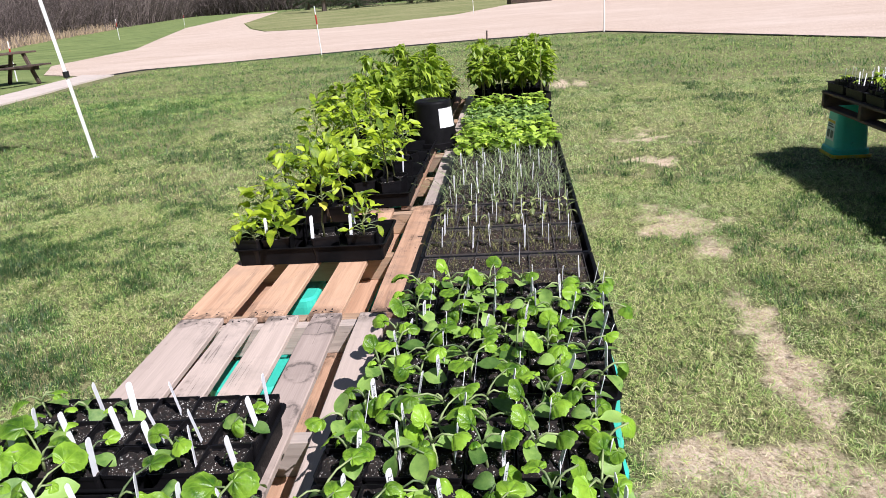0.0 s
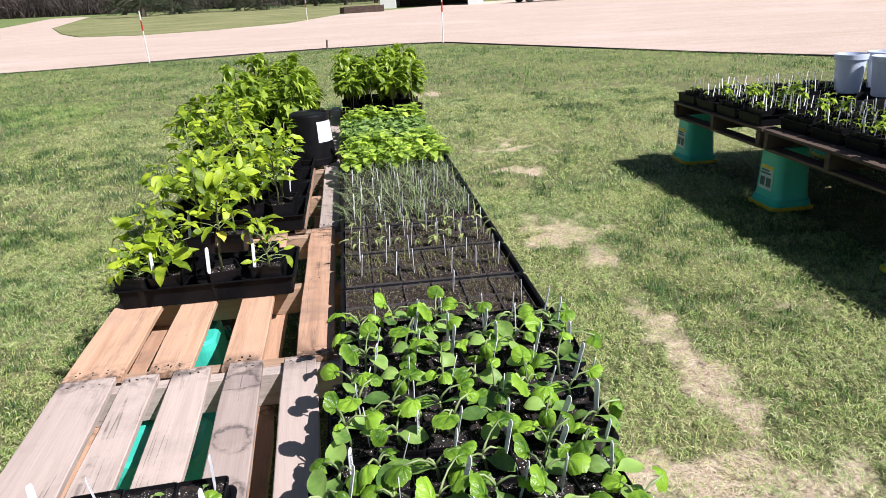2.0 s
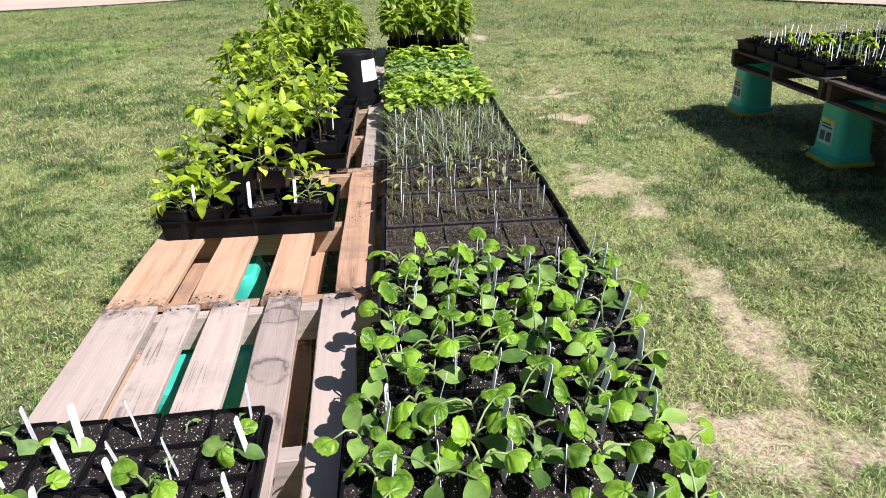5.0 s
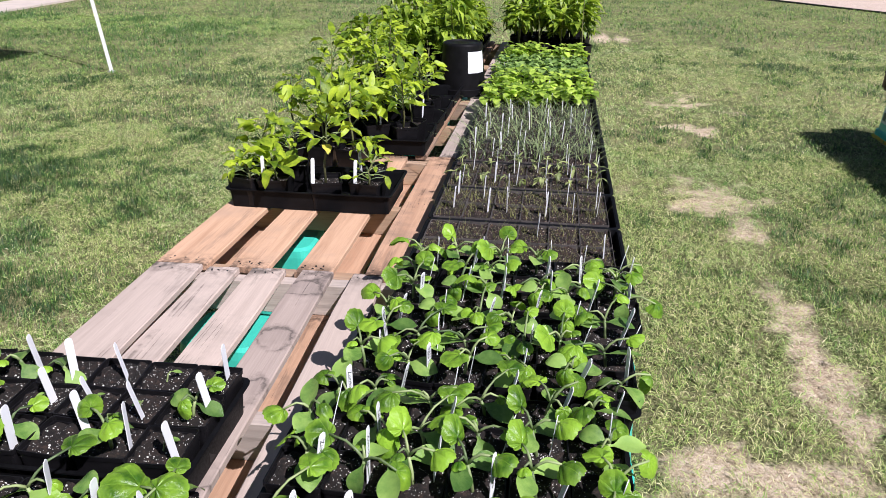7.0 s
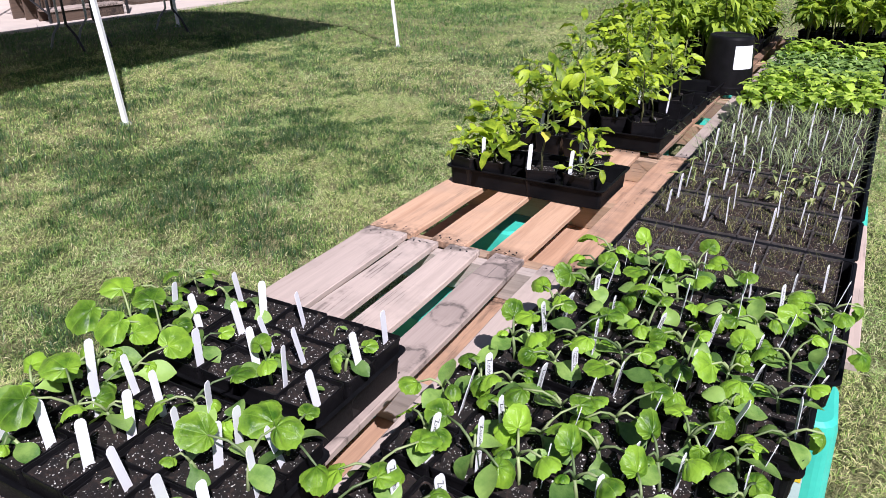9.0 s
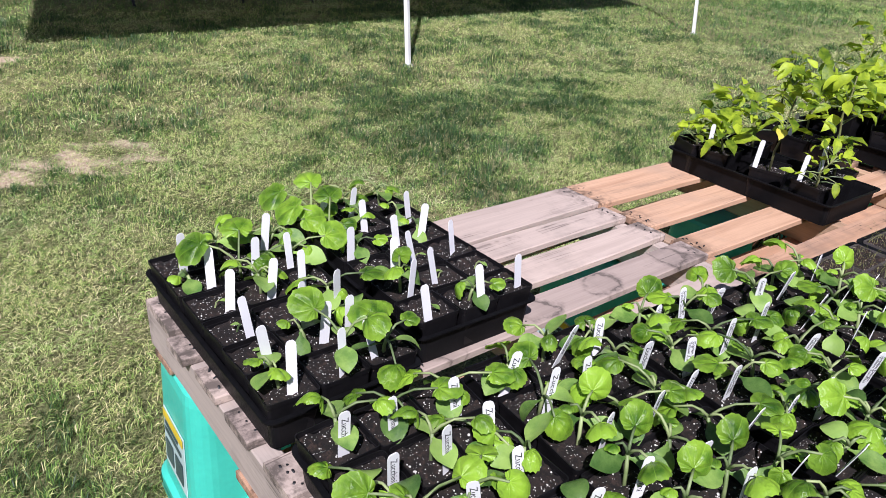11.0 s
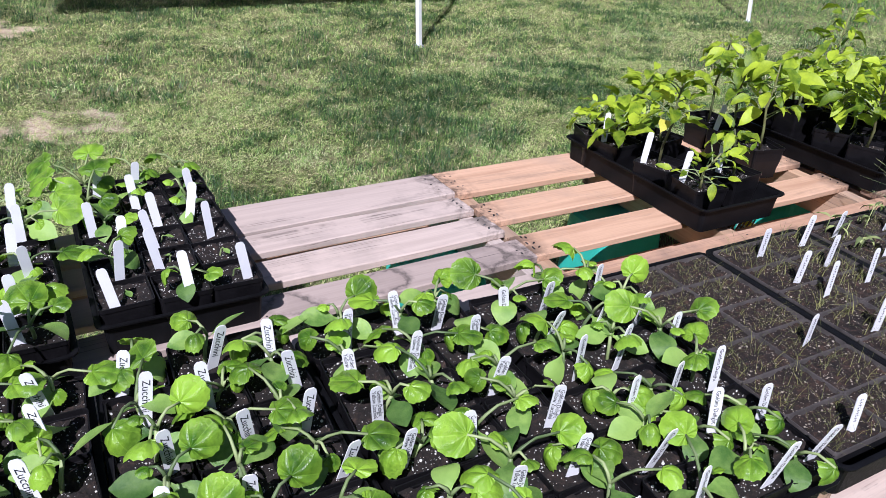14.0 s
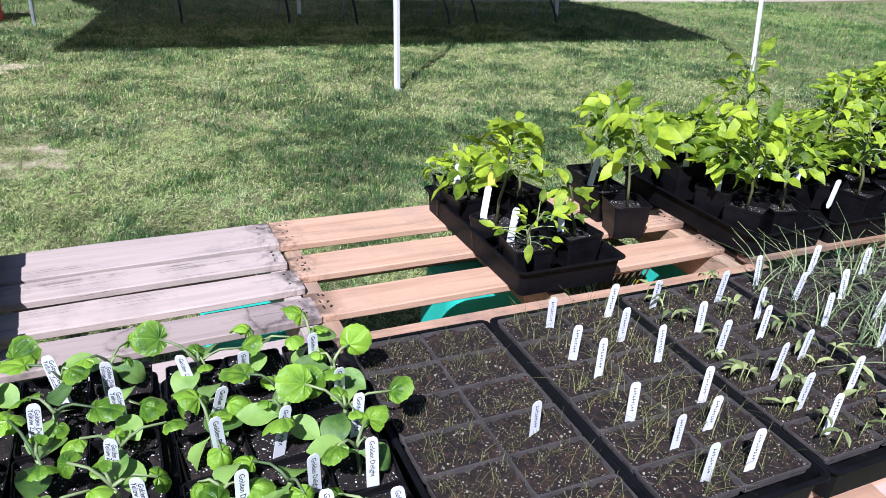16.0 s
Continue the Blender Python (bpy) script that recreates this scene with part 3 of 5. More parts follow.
def board_mesh(w, d, h, seed, ends="y"):
    """A sawn board, its middle at the origin, with worn and slightly uneven edges."""
    key = (round(w, 3), round(d, 3), round(h, 3), seed)
    if key not in COARSE:
        rng = random.Random(seed)
        s = Shape()
        n = 7
        rings = []
        for k in range(n):
            t = k / (n - 1)
            wob = [rng.uniform(-0.0022, 0.0022) for _ in range(4)]
            a, b = w / 2 + wob[0], w / 2 + wob[1]
            e = 0.0025
            if ends == "y":
                y = (t - 0.5) * d
                if k in (0, n - 1):
                    y += rng.uniform(-0.005, 0.005)
                    a, b = a - rng.uniform(0, 0.005), b - rng.uniform(0, 0.005)
                ring = [(-a + e, y, -h / 2), (b - e, y, -h / 2), (b, y, -h / 2 + e), (b, y, h / 2 - e), (b - e, y, h / 2 + wob[2] * 0.5), (-a + e, y, h / 2 + wob[3] * 0.5), (-a, y, h / 2 - e), (-a, y, -h / 2 + e)]
            else:
                y = (t - 0.5) * w
                c, f = d / 2 + wob[0], d / 2 + wob[1]
                ring = [(y, c - e, -h / 2), (y, -f + e, -h / 2), (y, -f, -h / 2 + e), (y, -f, h / 2 - e), (y, -f + e, h / 2), (y, c - e, h / 2), (y, c, h / 2 - e), (y, c, -h / 2 + e)]
            rings.append(ring)
        s.loft(rings)
        COARSE[key] = s
    return COARSE[key]


def pallet(x0, y0, wide, deep, boards, deck, label, low_at=(0.06, 0.335, 0.61, 0.885, 1.16), group="pallets of the long table", under=None, turn=0.0, beam=None):
    """Deck boards run along y on three stringers that run along x. boards: (left, right) of each deck board."""
    p = thing("pallet", label, "pallet", pose(x0, y0, LOW, 0, 0, turn), group)
    h0 = LOW
    for k, (a, b) in enumerate(boards):
        me = board_mesh(b - a, deep, THICK, 11 + k).mesh("deck_board", deck[k % len(deck)])
        part("deck_board", me, p, pose((a + b) / 2, deep / 2 + jit(0.006), TOP - THICK / 2 - h0 + jit(0.0015), 0, 0, jit(0.35)))
    for y in (0.025, deep / 2, deep - 0.025):
        me = board_mesh(wide, 0.04, STRING, 3, "x").mesh("stringer", beam or under or M_STRINGER)
        part("stringer", me, p, pose(wide / 2, y, THICK + STRING / 2))
    for k, x in enumerate(low_at):
        me = board_mesh(0.09, deep, THICK, 40 + k).mesh("bottom_board", under or M_STAINED)
        part("bottom_board", me, p, pose(x, deep / 2, THICK / 2))
    nail = Shape()
    for a, b in boards:
        for y in (0.02, 0.032, deep / 2, deep - 0.026):
            for q in (0.22, 0.5, 0.75):
                nail.loft([circle(0.0022, TOP - h0 + dz, 6, a + (b - a) * q + jit(0.006), y + jit(0.004)) for dz in (-0.002, 0.0022)])
    tagged(part("nailing", nail.mesh("nailing", M_DARK), p), kind="stuff")
    return p


GREY_BOARDS = [(0.0, 0.140), (0.156, 0.242), (0.276, 0.371), (0.410, 0.502), (0.550, 0.640), (0.70, 0.79), (0.83, 0.92), (0.95, 1.03), (1.06, 1.145)]
PALE_BOARDS = [(0.0, 0.15), (0.207, 0.316), (0.39, 0.491), (0.578, 0.68), (0.77, 0.87), (0.93, 1.03), (1.08, 1.22)]
MID_BOARDS = [(0.0, 0.11), (0.2, 0.29), (0.36, 0.45), (0.51, 0.56), (0.61, 0.69), (0.78, 0.88), (0.95, 1.05), (1.1, 1.22)]
pallet(0.046, -1.228, 1.145, 1.205, GREY_BOARDS, [M_GREY, M_GREY, M_GREY, M_RINGED, M_GREY, M_GREY, M_GREY], "weathered grey wooden pallet with a split board, on turquoise pails", (0.06, 0.475, 1.08), turn=2.2, beam=M_GREYEND)
middle = pallet(0, -0.01, 1.22, 1.095, PALE_BOARDS, [M_PALE, M_PALE, M_PALE, M_STAINED, M_PALE, M_PALE, M_STAINED], "orange-toned wooden pallet on turquoise pails", (0.09, 0.465, 0.74, 0.98, 1.13))
part("bottom_board", board_mesh(0.135, 0.93, THICK, 61).mesh("bottom_board", M_GREY), middle, pose(1.225, 0.56, THICK / 2 - 0.004, 0, 0, 1.5))
part("bottom_board", board_mesh(0.09, 0.34, THICK, 62).mesh("bottom_board", M_STAINED), middle, pose(1.205, 0.62, THICK * 1.5 + 0.002, 0, 3, -4), "short splintered offcut of orange wood")
for k in range(3):
    pallet(0, 1.10 + 1.11 * k, 1.22, 1.09, MID_BOARDS, [M_BROWN, M_GREY, M_BROWN], "brown weathered wooden pallet full of trays")


def pail_thing():
    p = thing("upturned_pail", "turquoise plastic pail with printed label, upside down under the pallet", "pail", None, "pails under the long table")
    h = LOW
    body = Shape()
    body.loft([rect(0.135, 0.125, 0.055, 0.0, 6), rect(0.140, 0.130, 0.056, 0.004, 6), rect(0.140, 0.130, 0.056, 0.045, 6), rect(0.128, 0.118, 0.05, 0.052, 6),
               rect(0.126, 0.116, 0.05, 0.075, 6), rect(0.112, 0.102, 0.045, h - 0.03, 6), rect(0.108, 0.098, 0.043, h - 0.008, 6), rect(0.098, 0.088, 0.036, h, 6)])
    part("body", body.mesh("body", M_TEAL, smooth=False), p)
    part("rim", Shape().loft([rect(0.143, 0.133, 0.057, z, 6) for z in (0.014, 0.026)], False, False).mesh("rim", M_TEAL), p)
    for side, y in (("front", -1), ("back", 1)):
        me = Shape().loft([[(-0.07, y * 0.1155, 0.10), (0.07, y * 0.1155, 0.10), (0.066, y * 0.108, 0.25), (-0.066, y * 0.108, 0.25)],
                           [(-0.07, y * 0.1175, 0.10), (0.07, y * 0.1175, 0.10), (0.066, y * 0.11, 0.25), (-0.066, y * 0.11, 0.25)]]).mesh("label", M_LABEL)
        lab = part("label", me, p, None, "pale printed paper label")
        pr = Shape()
        for (a, b, c, d) in ((-0.055, -0.008, 0.12, 0.175), (0.008, 0.055, 0.12, 0.175), (-0.055, 0.05, 0.195, 0.205), (-0.055, 0.03, 0.213, 0.222)):
            yy = [0.1175 - (z - 0.10) * 0.05 + 0.0015 for z in (c, d)]
            pr.loft([[(a, y * yy[0], c), (b, y * yy[0], c), (b, y * yy[1], d), (a, y * yy[1], d)], [(a, y * (yy[0] + .001), c), (b, y * (yy[0] + .001), c), (b, y * (yy[1] + .001), d), (a, y * (yy[1] + .001), d)]])
        part("print", pr.mesh("print", M_PRINT), lab)
        ys = [y * (0.1175 - (z - 0.10) * 0.05 + 0.0012) for z in (0.228, 0.247)]
        part("band", Shape().loft([[(-0.064, ys[0], 0.228), (0.064, ys[0], 0.228), (0.064, ys[1], 0.247), (-0.064, ys[1], 0.247)], [(-0.064, ys[0] + y * 0.001, 0.228), (0.064, ys[0] + y * 0.001, 0.228), (0.064, ys[1] + y * 0.001, 0.247), (-0.064, ys[1] + y * 0.001, 0.247)]]).mesh("band", M_YELLOW), lab)
    ear = Shape().loft([circle(0.016, 0.0, 10), circle(0.016, 0.012, 10)])
    for sx in (-1, 1):
        part("handle_boss", ear.mesh("handle_boss", M_TEAL), p, pose(sx * 0.126, 0, 0.085, 0, 90 * sx, 0))
    return p


PAIL = pail_thing()
PAIL.matrix_basis = pose(0.14, -1.115, 0)
for x, y in ((1.14, -1.07), (0.25, -0.12), (1.17, -0.08), (0.19, 0.5), (1.17, 1.2), (0.22, 1.2), (1.15, 2.2), (0.2, 2.2), (1.15, 3.3), (0.2, 3.3), (1.15, 4.3), (0.2, 4.3)):
    copy_thing(PAIL, pose(x, y, 0, 0, 0, (90 if y == 0.5 else 0) + jit(4)))


def lattice_crate(x, y, half, tall):
    c = thing("plastic_crate", "dark lattice plastic crate under the orange pallet", "crate", pose(x, y, 0))
    part("crate_bottom", Shape().box((-half, -half, 0.0), (half, half, 0.012), 0.003).mesh("crate_bottom", M_CRATE), c)
    lattice = Shape()
    for turn in range(4):
        m = pose(0, 0, 0, 0, 0, 90 * turn)
        for z in (0.012, tall - 0.022):
            part("rail", Shape().box((-half, half - 0.008, z), (half - 0.009, half, z + 0.022)).mesh("rail", M_CRATE), c, m)
        for k in range(-7, 12):
            u = -half + 2 * half * k / 12
            for a, b in ((u, u + 0.14), (u + 0.14, u)):
                if min(a, b) >= -half and max(a, b) <= half:
                    lattice.join(Shape().tube([(a, half - 0.004, 0.034), (b, half - 0.004, tall - 0.022)], 0.003, 4), m)
    tagged(part("lattice", lattice.mesh("lattice", M_CRATE), c), kind="stuff")


M_CRATE = plain("brown_plastic", (0.12, 0.055, 0.03), 0.5)
lattice_crate(0.13, 0.9, 0.14, 0.36)


# ---- trays, pots, soil ----
TW, TD, TH = 0.272, 0.140, 0.062


def tray_shape():
    s = Shape()
    s.loft([rect(TW - 0.012, TD - 0.012, 0.012, 0.0), rect(TW - 0.008, TD - 0.008, 0.013, TH - 0.004), rect(TW, TD, 0.016, TH - 0.004),
            rect(TW + 0.001, TD + 0.001, 0.016, TH), rect(TW - 0.007, TD - 0.007, 0.013, TH), rect(TW - 0.009, TD - 0.009, 0.012, TH - 0.008), rect(TW - 0.014, TD - 0.014, 0.011, 0.002)])
    return s


TRAY_MESH = tray_shape().mesh("tray", M_BLACK)
RIM_MESH = Shape().loft([rect(TW - 0.004, TD - 0.004, 0.015, TH - 0.001), rect(TW + 0.003, TD + 0.003, 0.017, TH - 0.001), rect(TW + 0.003, TD + 0.003, 0.017, TH + 0.002), rect(TW - 0.004, TD - 0.004, 0.015, TH + 0.002)], False, False).mesh("rim", M_BLACK)


def tray(x, y, label, rz=0.0, z=TOP, group="trays on the long table"):
    """A standard nursery tray, its long side along x, its middle at (x, y)."""
    t = thing("nursery_tray", label, "tray", pose(x, y, z + 0.0015, 0, 0, rz), group)
    part("tray_body", TRAY_MESH, t)
    part("rim", RIM_MESH, t)
    return t


def pot_shape(w, h):
    s = Shape()
    s.loft([rect(w * 0.41, w * 0.41, w * 0.06, 0.0, 2), rect(w * 0.46, w * 0.46, w * 0.06, h - 0.009, 2), rect(w * 0.495, w * 0.495, w * 0.07, h - 0.008, 2),
            rect(w * 0.5, w * 0.5, w * 0.07, h, 2), rect(w * 0.48, w * 0.48, w * 0.06, h, 2), rect(w * 0.465, w * 0.465, w * 0.06, h * 0.6, 2), rect(w * 0.39, w * 0.39, w * 0.05, 0.004, 2)])
    return s


def soil_shape(hx, hy, z, nx, ny, rough=0.004, seed=0.0):
    rows = []
    for j in range(ny + 1):
        row = []
        for i in range(nx + 1):
            x, y = -hx + 2 * hx * i / nx, -hy + 2 * hy * j / ny
            row.append((x, y, z + rough * noise.noise(Vector((x * 60 + seed, y * 60, seed))) + rough * 0.8 * noise.noise(Vector((x * 150 + seed, y * 150, 4)))))
        rows.append(row)
    return Shape().sheet(rows)


POT_W, POT_H = 0.0885, 0.083
POT_MESH = pot_shape(POT_W, POT_H).mesh("pot", M_POT)
SOIL_MESHES = [soil_shape(0.0414, 0.0414, POT_H - 0.010, 12, 12, 0.009, 3.7 * k).mesh("soil", M_SOIL, smooth=True) for k in range(4)]


# ---- leaves ----
def squash_leaf_shape(size, cup, seed):
    """A round leaf, quilted between seven veins that fan out from its stalk at the origin, with a toothed, drooping edge; it points along +y."""
    rng = random.Random(seed)
    n, rings = 42, 7
    s = Shape()
    o1, o2, o3 = (rng.uniform(0, 6.28) for _ in range(3))
    side = rng.uniform(-0.16, 0.16)
    s.v.append((0, 0, 0.0))
    for k in range(1, rings + 1):
        q = k / rings
        for i in range(n + 1):
            a = math.pi * 0.985 * (2 * i / n - 1)
            reach = 0.28 * math.cos(a) + math.sqrt(0.25 - 0.0784 * math.sin(a) ** 2)
            open_at = abs(a) - 2.55
            if open_at > 0:
                reach *= 1 - 0.62 * min(1.0, open_at / 0.5)
            reach *= 1 - 0.008 * math.cos(3.6 * 2 * a) + 0.03 * math.sin(2 * a + o2)
            reach *= 1 + (0.02 * (-1) ** i if k == rings else 0.0)
            x, y = reach * q * math.sin(a), reach * q * math.cos(a)
            puff = abs(math.sin(3.6 * a)) ** 0.75
            rim = math.hypot(x, y - 0.26) / 0.5
            z = 0.066 * puff * (q ** 0.7) * (1.1 - 0.85 * q) - cup * max(0.0, rim) ** 2.4 * (0.8 + 0.3 * math.sin(2 * a + o3))
            z += 0.035 * rim ** 3 * math.sin(6 * a + o1) + 0.02 * rim * rim * math.sin(11 * a + o2) + side * x - 0.25 * max(0.0, y - 0.4) ** 2
            s.v.append((x * size * (1 - 0.25 * cup * rim), y * size * (1 - 0.2 * cup), z * size))
    w = n + 1
    for i in range(n):
        s.f.append((0, 1 + i + 1, 1 + i))
        for k in range(rings - 1):
            s.f.append((1 + k * w + i, 1 + k * w + i + 1, 1 + (k + 1) * w + i + 1, 1 + (k + 1) * w + i))
    s.m = [0] * len(s.f)
    return s


def oval_leaf_shape(length, width, bend, fold, n=7):
    """A blunt oval seed leaf along +y, slightly dished."""
    rows = []
    for k in range(n + 1):
        q = k / n
        w = width * 0.5 * max(0.06, (1 - abs(2 * max(0.0, (q - 0.14) / 0.86) - 1) ** 2.3)) if q > 0.14 else width * 0.07
        y, z = length * q * math.cos(bend * q), -length * q * math.sin(bend * q) * 0.6
        rows.append([(-w, y, z + fold * w), (-w * 0.5, y, z + fold * w * 0.3), (0, y, z), (w * 0.5, y, z + fold * w * 0.3), (w, y, z + fold * w)])
    return Shape().sheet(rows)


def blade_leaf_shape(length, width, bend, fold=0.25, n=5, wavy=0.0, tip=1.0, point=True):
    """A pointed leaf along +y, folded a little along its midrib and bent down."""
    rows = []
    for k in range(n + 1):
        q = k / n
        w = width * 0.5 * ((q ** 0.7 * (1 - q) / 0.316) if point else (math.sin(math.pi * min(1, q ** 0.75 * 0.98 + 0.02)) ** 0.8)) * tip
        y, z = length * q * math.cos(bend * q), -length * q * math.sin(bend * q) * 0.6
        wv = wavy * width * math.sin(q * 14)
        rows.append([(-w, y, z + fold * w + wv), (0, y, z), (w, y, z + fold * w - wv)])
    return Shape().sheet(rows)


SQUASH_LEAVES = [squash_leaf_shape(1.0, c, k).mesh("leaf", M_SQUASH, smooth=True) for k, c in enumerate((0.08, 0.2, 0.36, 0.14, 0.5, 0.28, 0.42, 0.32, 0.05))]
SEED_LEAVES = [oval_leaf_shape(1.0, 0.56, b, 0.2, 9).mesh("seed_leaf", M_COTY, smooth=True) for b in (0.15, 0.5, 0.9)]
PEPPER_LEAVES = [blade_leaf_shape(1.0, w, b, f, 7, 0.07).mesh("leaf", M_PEPPER, smooth=True) for w, b, f in ((0.40, 0.1, 0.3), (0.46, 0.35, 0.45), (0.42, 0.6, 0.3), (0.5, 0.45, 0.55), (0.4, 0.75, 0.5))]
BROAD_LEAVES = [blade_leaf_shape(1.0, w, b, 0.18, 6, 0.06, point=False).mesh("leaf", M_PEPPER, smooth=True) for w, b in ((0.7, 0.7), (0.78, 1.1))]
YELLOW_LEAF = blade_leaf_shape(1.0, 0.62, 0.6, 0.35, 7, 0.06).mesh("leaf", M_YELLOWLEAF, smooth=True)


def aim(p, yaw, tilt, scale, roll=0.0):
    """Where a leaf that points along +y starts, how it turns round the stem, and how far it hangs (degrees)."""
    return Matrix.Translation(p) @ Euler((0, 0, radians(yaw))).to_matrix().to_4x4() @ Euler((radians(-tilt), radians(roll), 0)).to_matrix().to_4x4() @ Matrix.Scale(scale, 4)


def sunward(m, degrees):
    """The pose m of a leaf, leant towards the sun about its own foot, as living leaves do."""
    axis = Vector((0, 0, 1)).cross(Vector((-SUN_WAY.x, -SUN_WAY.y, 0)))
    foot = Matrix.Translation(m.translation)
    return foot @ Matrix.Rotation(radians(degrees), 4, axis) @ foot.inverted() @ m


def squash_plant(seed, vigour=1.0, empty=False, group="", label="young green squash seedling with round leaves in a black pot"):
    """One pot with soil and a seedling: parts are the pot, the soil, the stem, each stalk and each leaf."""
    rng = random.Random(seed)
    p = thing("potted_seedling", label if not empty else "black square pot of dark soil with barely a sprout", "seedling", None, group)
    part("pot", POT_MESH, p)
    part("soil", SOIL_MESHES[seed % 4], p)
    z0 = POT_H - 0.012
    if empty:
        if rng.random() < 0.6:
            part("sprout", Shape().tube([(0, 0, z0), (0.003, 0.002, z0 + 0.014), (0.008, 0.004, z0 + 0.02)], 0.0016, 5).mesh("sprout", M_STEM), p)
            part("seed_leaf", SEED_LEAVES[0], p, aim((0.008, 0.004, z0 + 0.02), rng.uniform(0, 360), 10, 0.02))
        return p
    lx, ly = rng.uniform(-0.018, 0.018), rng.uniform(-0.018, 0.018)
    hgt = rng.uniform(0.024, 0.046) * (0.6 + 0.4 * vigour)
    node = Vector((lx, ly, z0 + hgt))
    part("stem", Shape().tube([(lx * 0.3, ly * 0.3, z0 - 0.01), (lx * 0.6, ly * 0.6, z0 + hgt * 0.5), node], [0.0033, 0.003, 0.0026], 6).mesh("stem", M_STEM, smooth=True), p)
    yaw = rng.uniform(0, 360)
    for k in (0, 1):
        size = rng.uniform(0.058, 0.076) * (0.8 + 0.2 * min(vigour, 1.2))
        part("seed_leaf", SEED_LEAVES[rng.randrange(3)], p, sunward(aim(node - Vector((0, 0, 0.006)), yaw + 180 * k + rng.uniform(-25, 25), rng.uniform(-32, 14), size, rng.uniform(-30, 30)), rng.uniform(-5, 14)))
    count = max(1, round(rng.uniform(2.0, 3.8) * min(vigour, 1.1)))
    for k in range(count):
        a = yaw + 90 + k * 150 + rng.uniform(-30, 30)
        reach = rng.uniform(0.026, 0.066) * min(vigour, 1.25) * (1.0 if k < 2 else 0.45)
        up = rng.uniform(0.002, 0.036) * (1.0 if k < 2 else 0.5) * vigour
        out = Vector((-math.sin(radians(a)) * reach, math.cos(radians(a)) * reach, up))
        mid = out * 0.5 + Vector((0, 0, 0.011))
        part("stalk", Shape().tube([node, node + out * 0.22 + Vector((0, 0, 0.008)), node + mid, node + out], [0.0026, 0.0023, 0.0020, 0.0017], 6).mesh("stalk", M_STEM, smooth=True), p)
        size = rng.uniform(0.034, 0.053) * (1.0 if k < 2 else 0.6) * (0.3 + 0.7 * vigour)
        hang = rng.uniform(-22, 20) if rng.random() < 0.65 else rng.uniform(20, 58)
        part("leaf", SQUASH_LEAVES[rng.randrange(9)], p, sunward(aim(node + out, a + rng.uniform(-30, 30), hang, size, rng.uniform(-28, 28)), rng.uniform(12, 42) if vigour > 1.3 else rng.uniform(-12, 28)))
    return p


# ---- plant tags ----
def text_mesh(lines, height, name):
    cu = bpy.data.curves.new(name, "FONT")
    cu.body, cu.size, cu.extrude, cu.resolution_u, cu.space_line = lines, height, 0.0001, 2, 0.8
    cu.align_x, cu.align_y = "CENTER", "CENTER"
    ob = bpy.data.objects.new(name, cu)
    scene.collection.objects.link(ob)
    me = bpy.data.meshes.new_from_object(ob.evaluated_get(bpy.context.evaluated_depsgraph_get()))
    bpy.data.objects.remove(ob)
    me.name = name
    me.materials.clear()
    me.materials.append(M_INK)
    return me


ZUCCHINI = text_mesh("Zucchini", 0.0140, "writing")
GOLDEN = text_mesh("Golden Delight\nYellow Zucchini", 0.0088, "writing")
DELIGHT = text_mesh("Golden Delight", 0.0098, "writing")
scrawl = Shape()
for k in range(9):
    a = -0.026 + 0.0055 * k
    scrawl.box((a, -0.0022 + 0.0012 * (k % 3), 0), (a + 0.0036, -0.0010 + 0.0012 * (k % 3), 0.0002))
    scrawl.box((a + 0.001, -0.0025, 0), (a + 0.0018, 0.003 - 0.001 * (k % 2), 0.0002))
SCRAWL = scrawl.mesh("writing", M_INK)
TL, TWID = 0.106, 0.0084
tag = []
for z, w in ((-0.03, 0.5), (-0.018, 1.0), (TL - 0.038, 1.0), (TL - 0.033, 0.82), (TL - 0.03, 0.45)):
    tag.append([(-0.0006, -TWID * w, z), (0.0006, -TWID * w, z), (0.0006, TWID * w, z), (-0.0006, TWID * w, z)])
TAG_SHAPE = Shape().loft(tag)
TAG_MESH = TAG_SHAPE.mesh("plant_tag", M_TAG)


def plant_tag(x, y, z, yaw=0.0, lean=8.0, side=0.0, writing=None, group="plant tags", length=1.0):
    """A white tag stuck in the soil; its writing faces the way that yaw turns +x and reads downwards."""
    t = thing("plant_tag", "white plastic plant tag with handwriting, stuck in the soil" if writing else "blank white plastic plant tag stuck in the soil",
              "plant tag", pose(x, y, z, side, lean, yaw) @ Matrix.Diagonal((1, 1, length, 1)), group, me=TAG_MESH)
    if writing:
        part("writing", writing, t, pose(0.0008, 0, 0.04) @ Matrix(((0, 0, 1, 0), (0, 1, 0, 0), (-1, 0, 0, 0), (0, 0, 0, 1))))
    return t


# ---- squash trays ----
random.seed(21)
VARIANTS = [squash_plant(100 + k, random.choice((0.9, 1.0, 1.15)), group="squash seedlings") for k in range(18)]
LARGE = [squash_plant(150 + k, 1.6, group="squash seedlings") for k in range(4)]
SPARSE = [squash_plant(200 + k, 0.62, group="small squash seedlings", label="small pale squash seedling in a black pot of soil") for k in range(5)]
BLANKS = [squash_plant(300 + k, empty=True, group="small squash seedlings") for k in range(4)]
used = set()


def place(variant, m):
    """Moves the first use of a variant, copies it after that."""
    if variant.name in used:
        return copy_thing(variant, m)
    used.add(variant.name)
    variant.matrix_basis = m
    return variant


COLS, ROWS = [-0.2225 + 0.089 * i for i in range(6)], [-0.0895 + 0.0895 * j for j in range(3)]


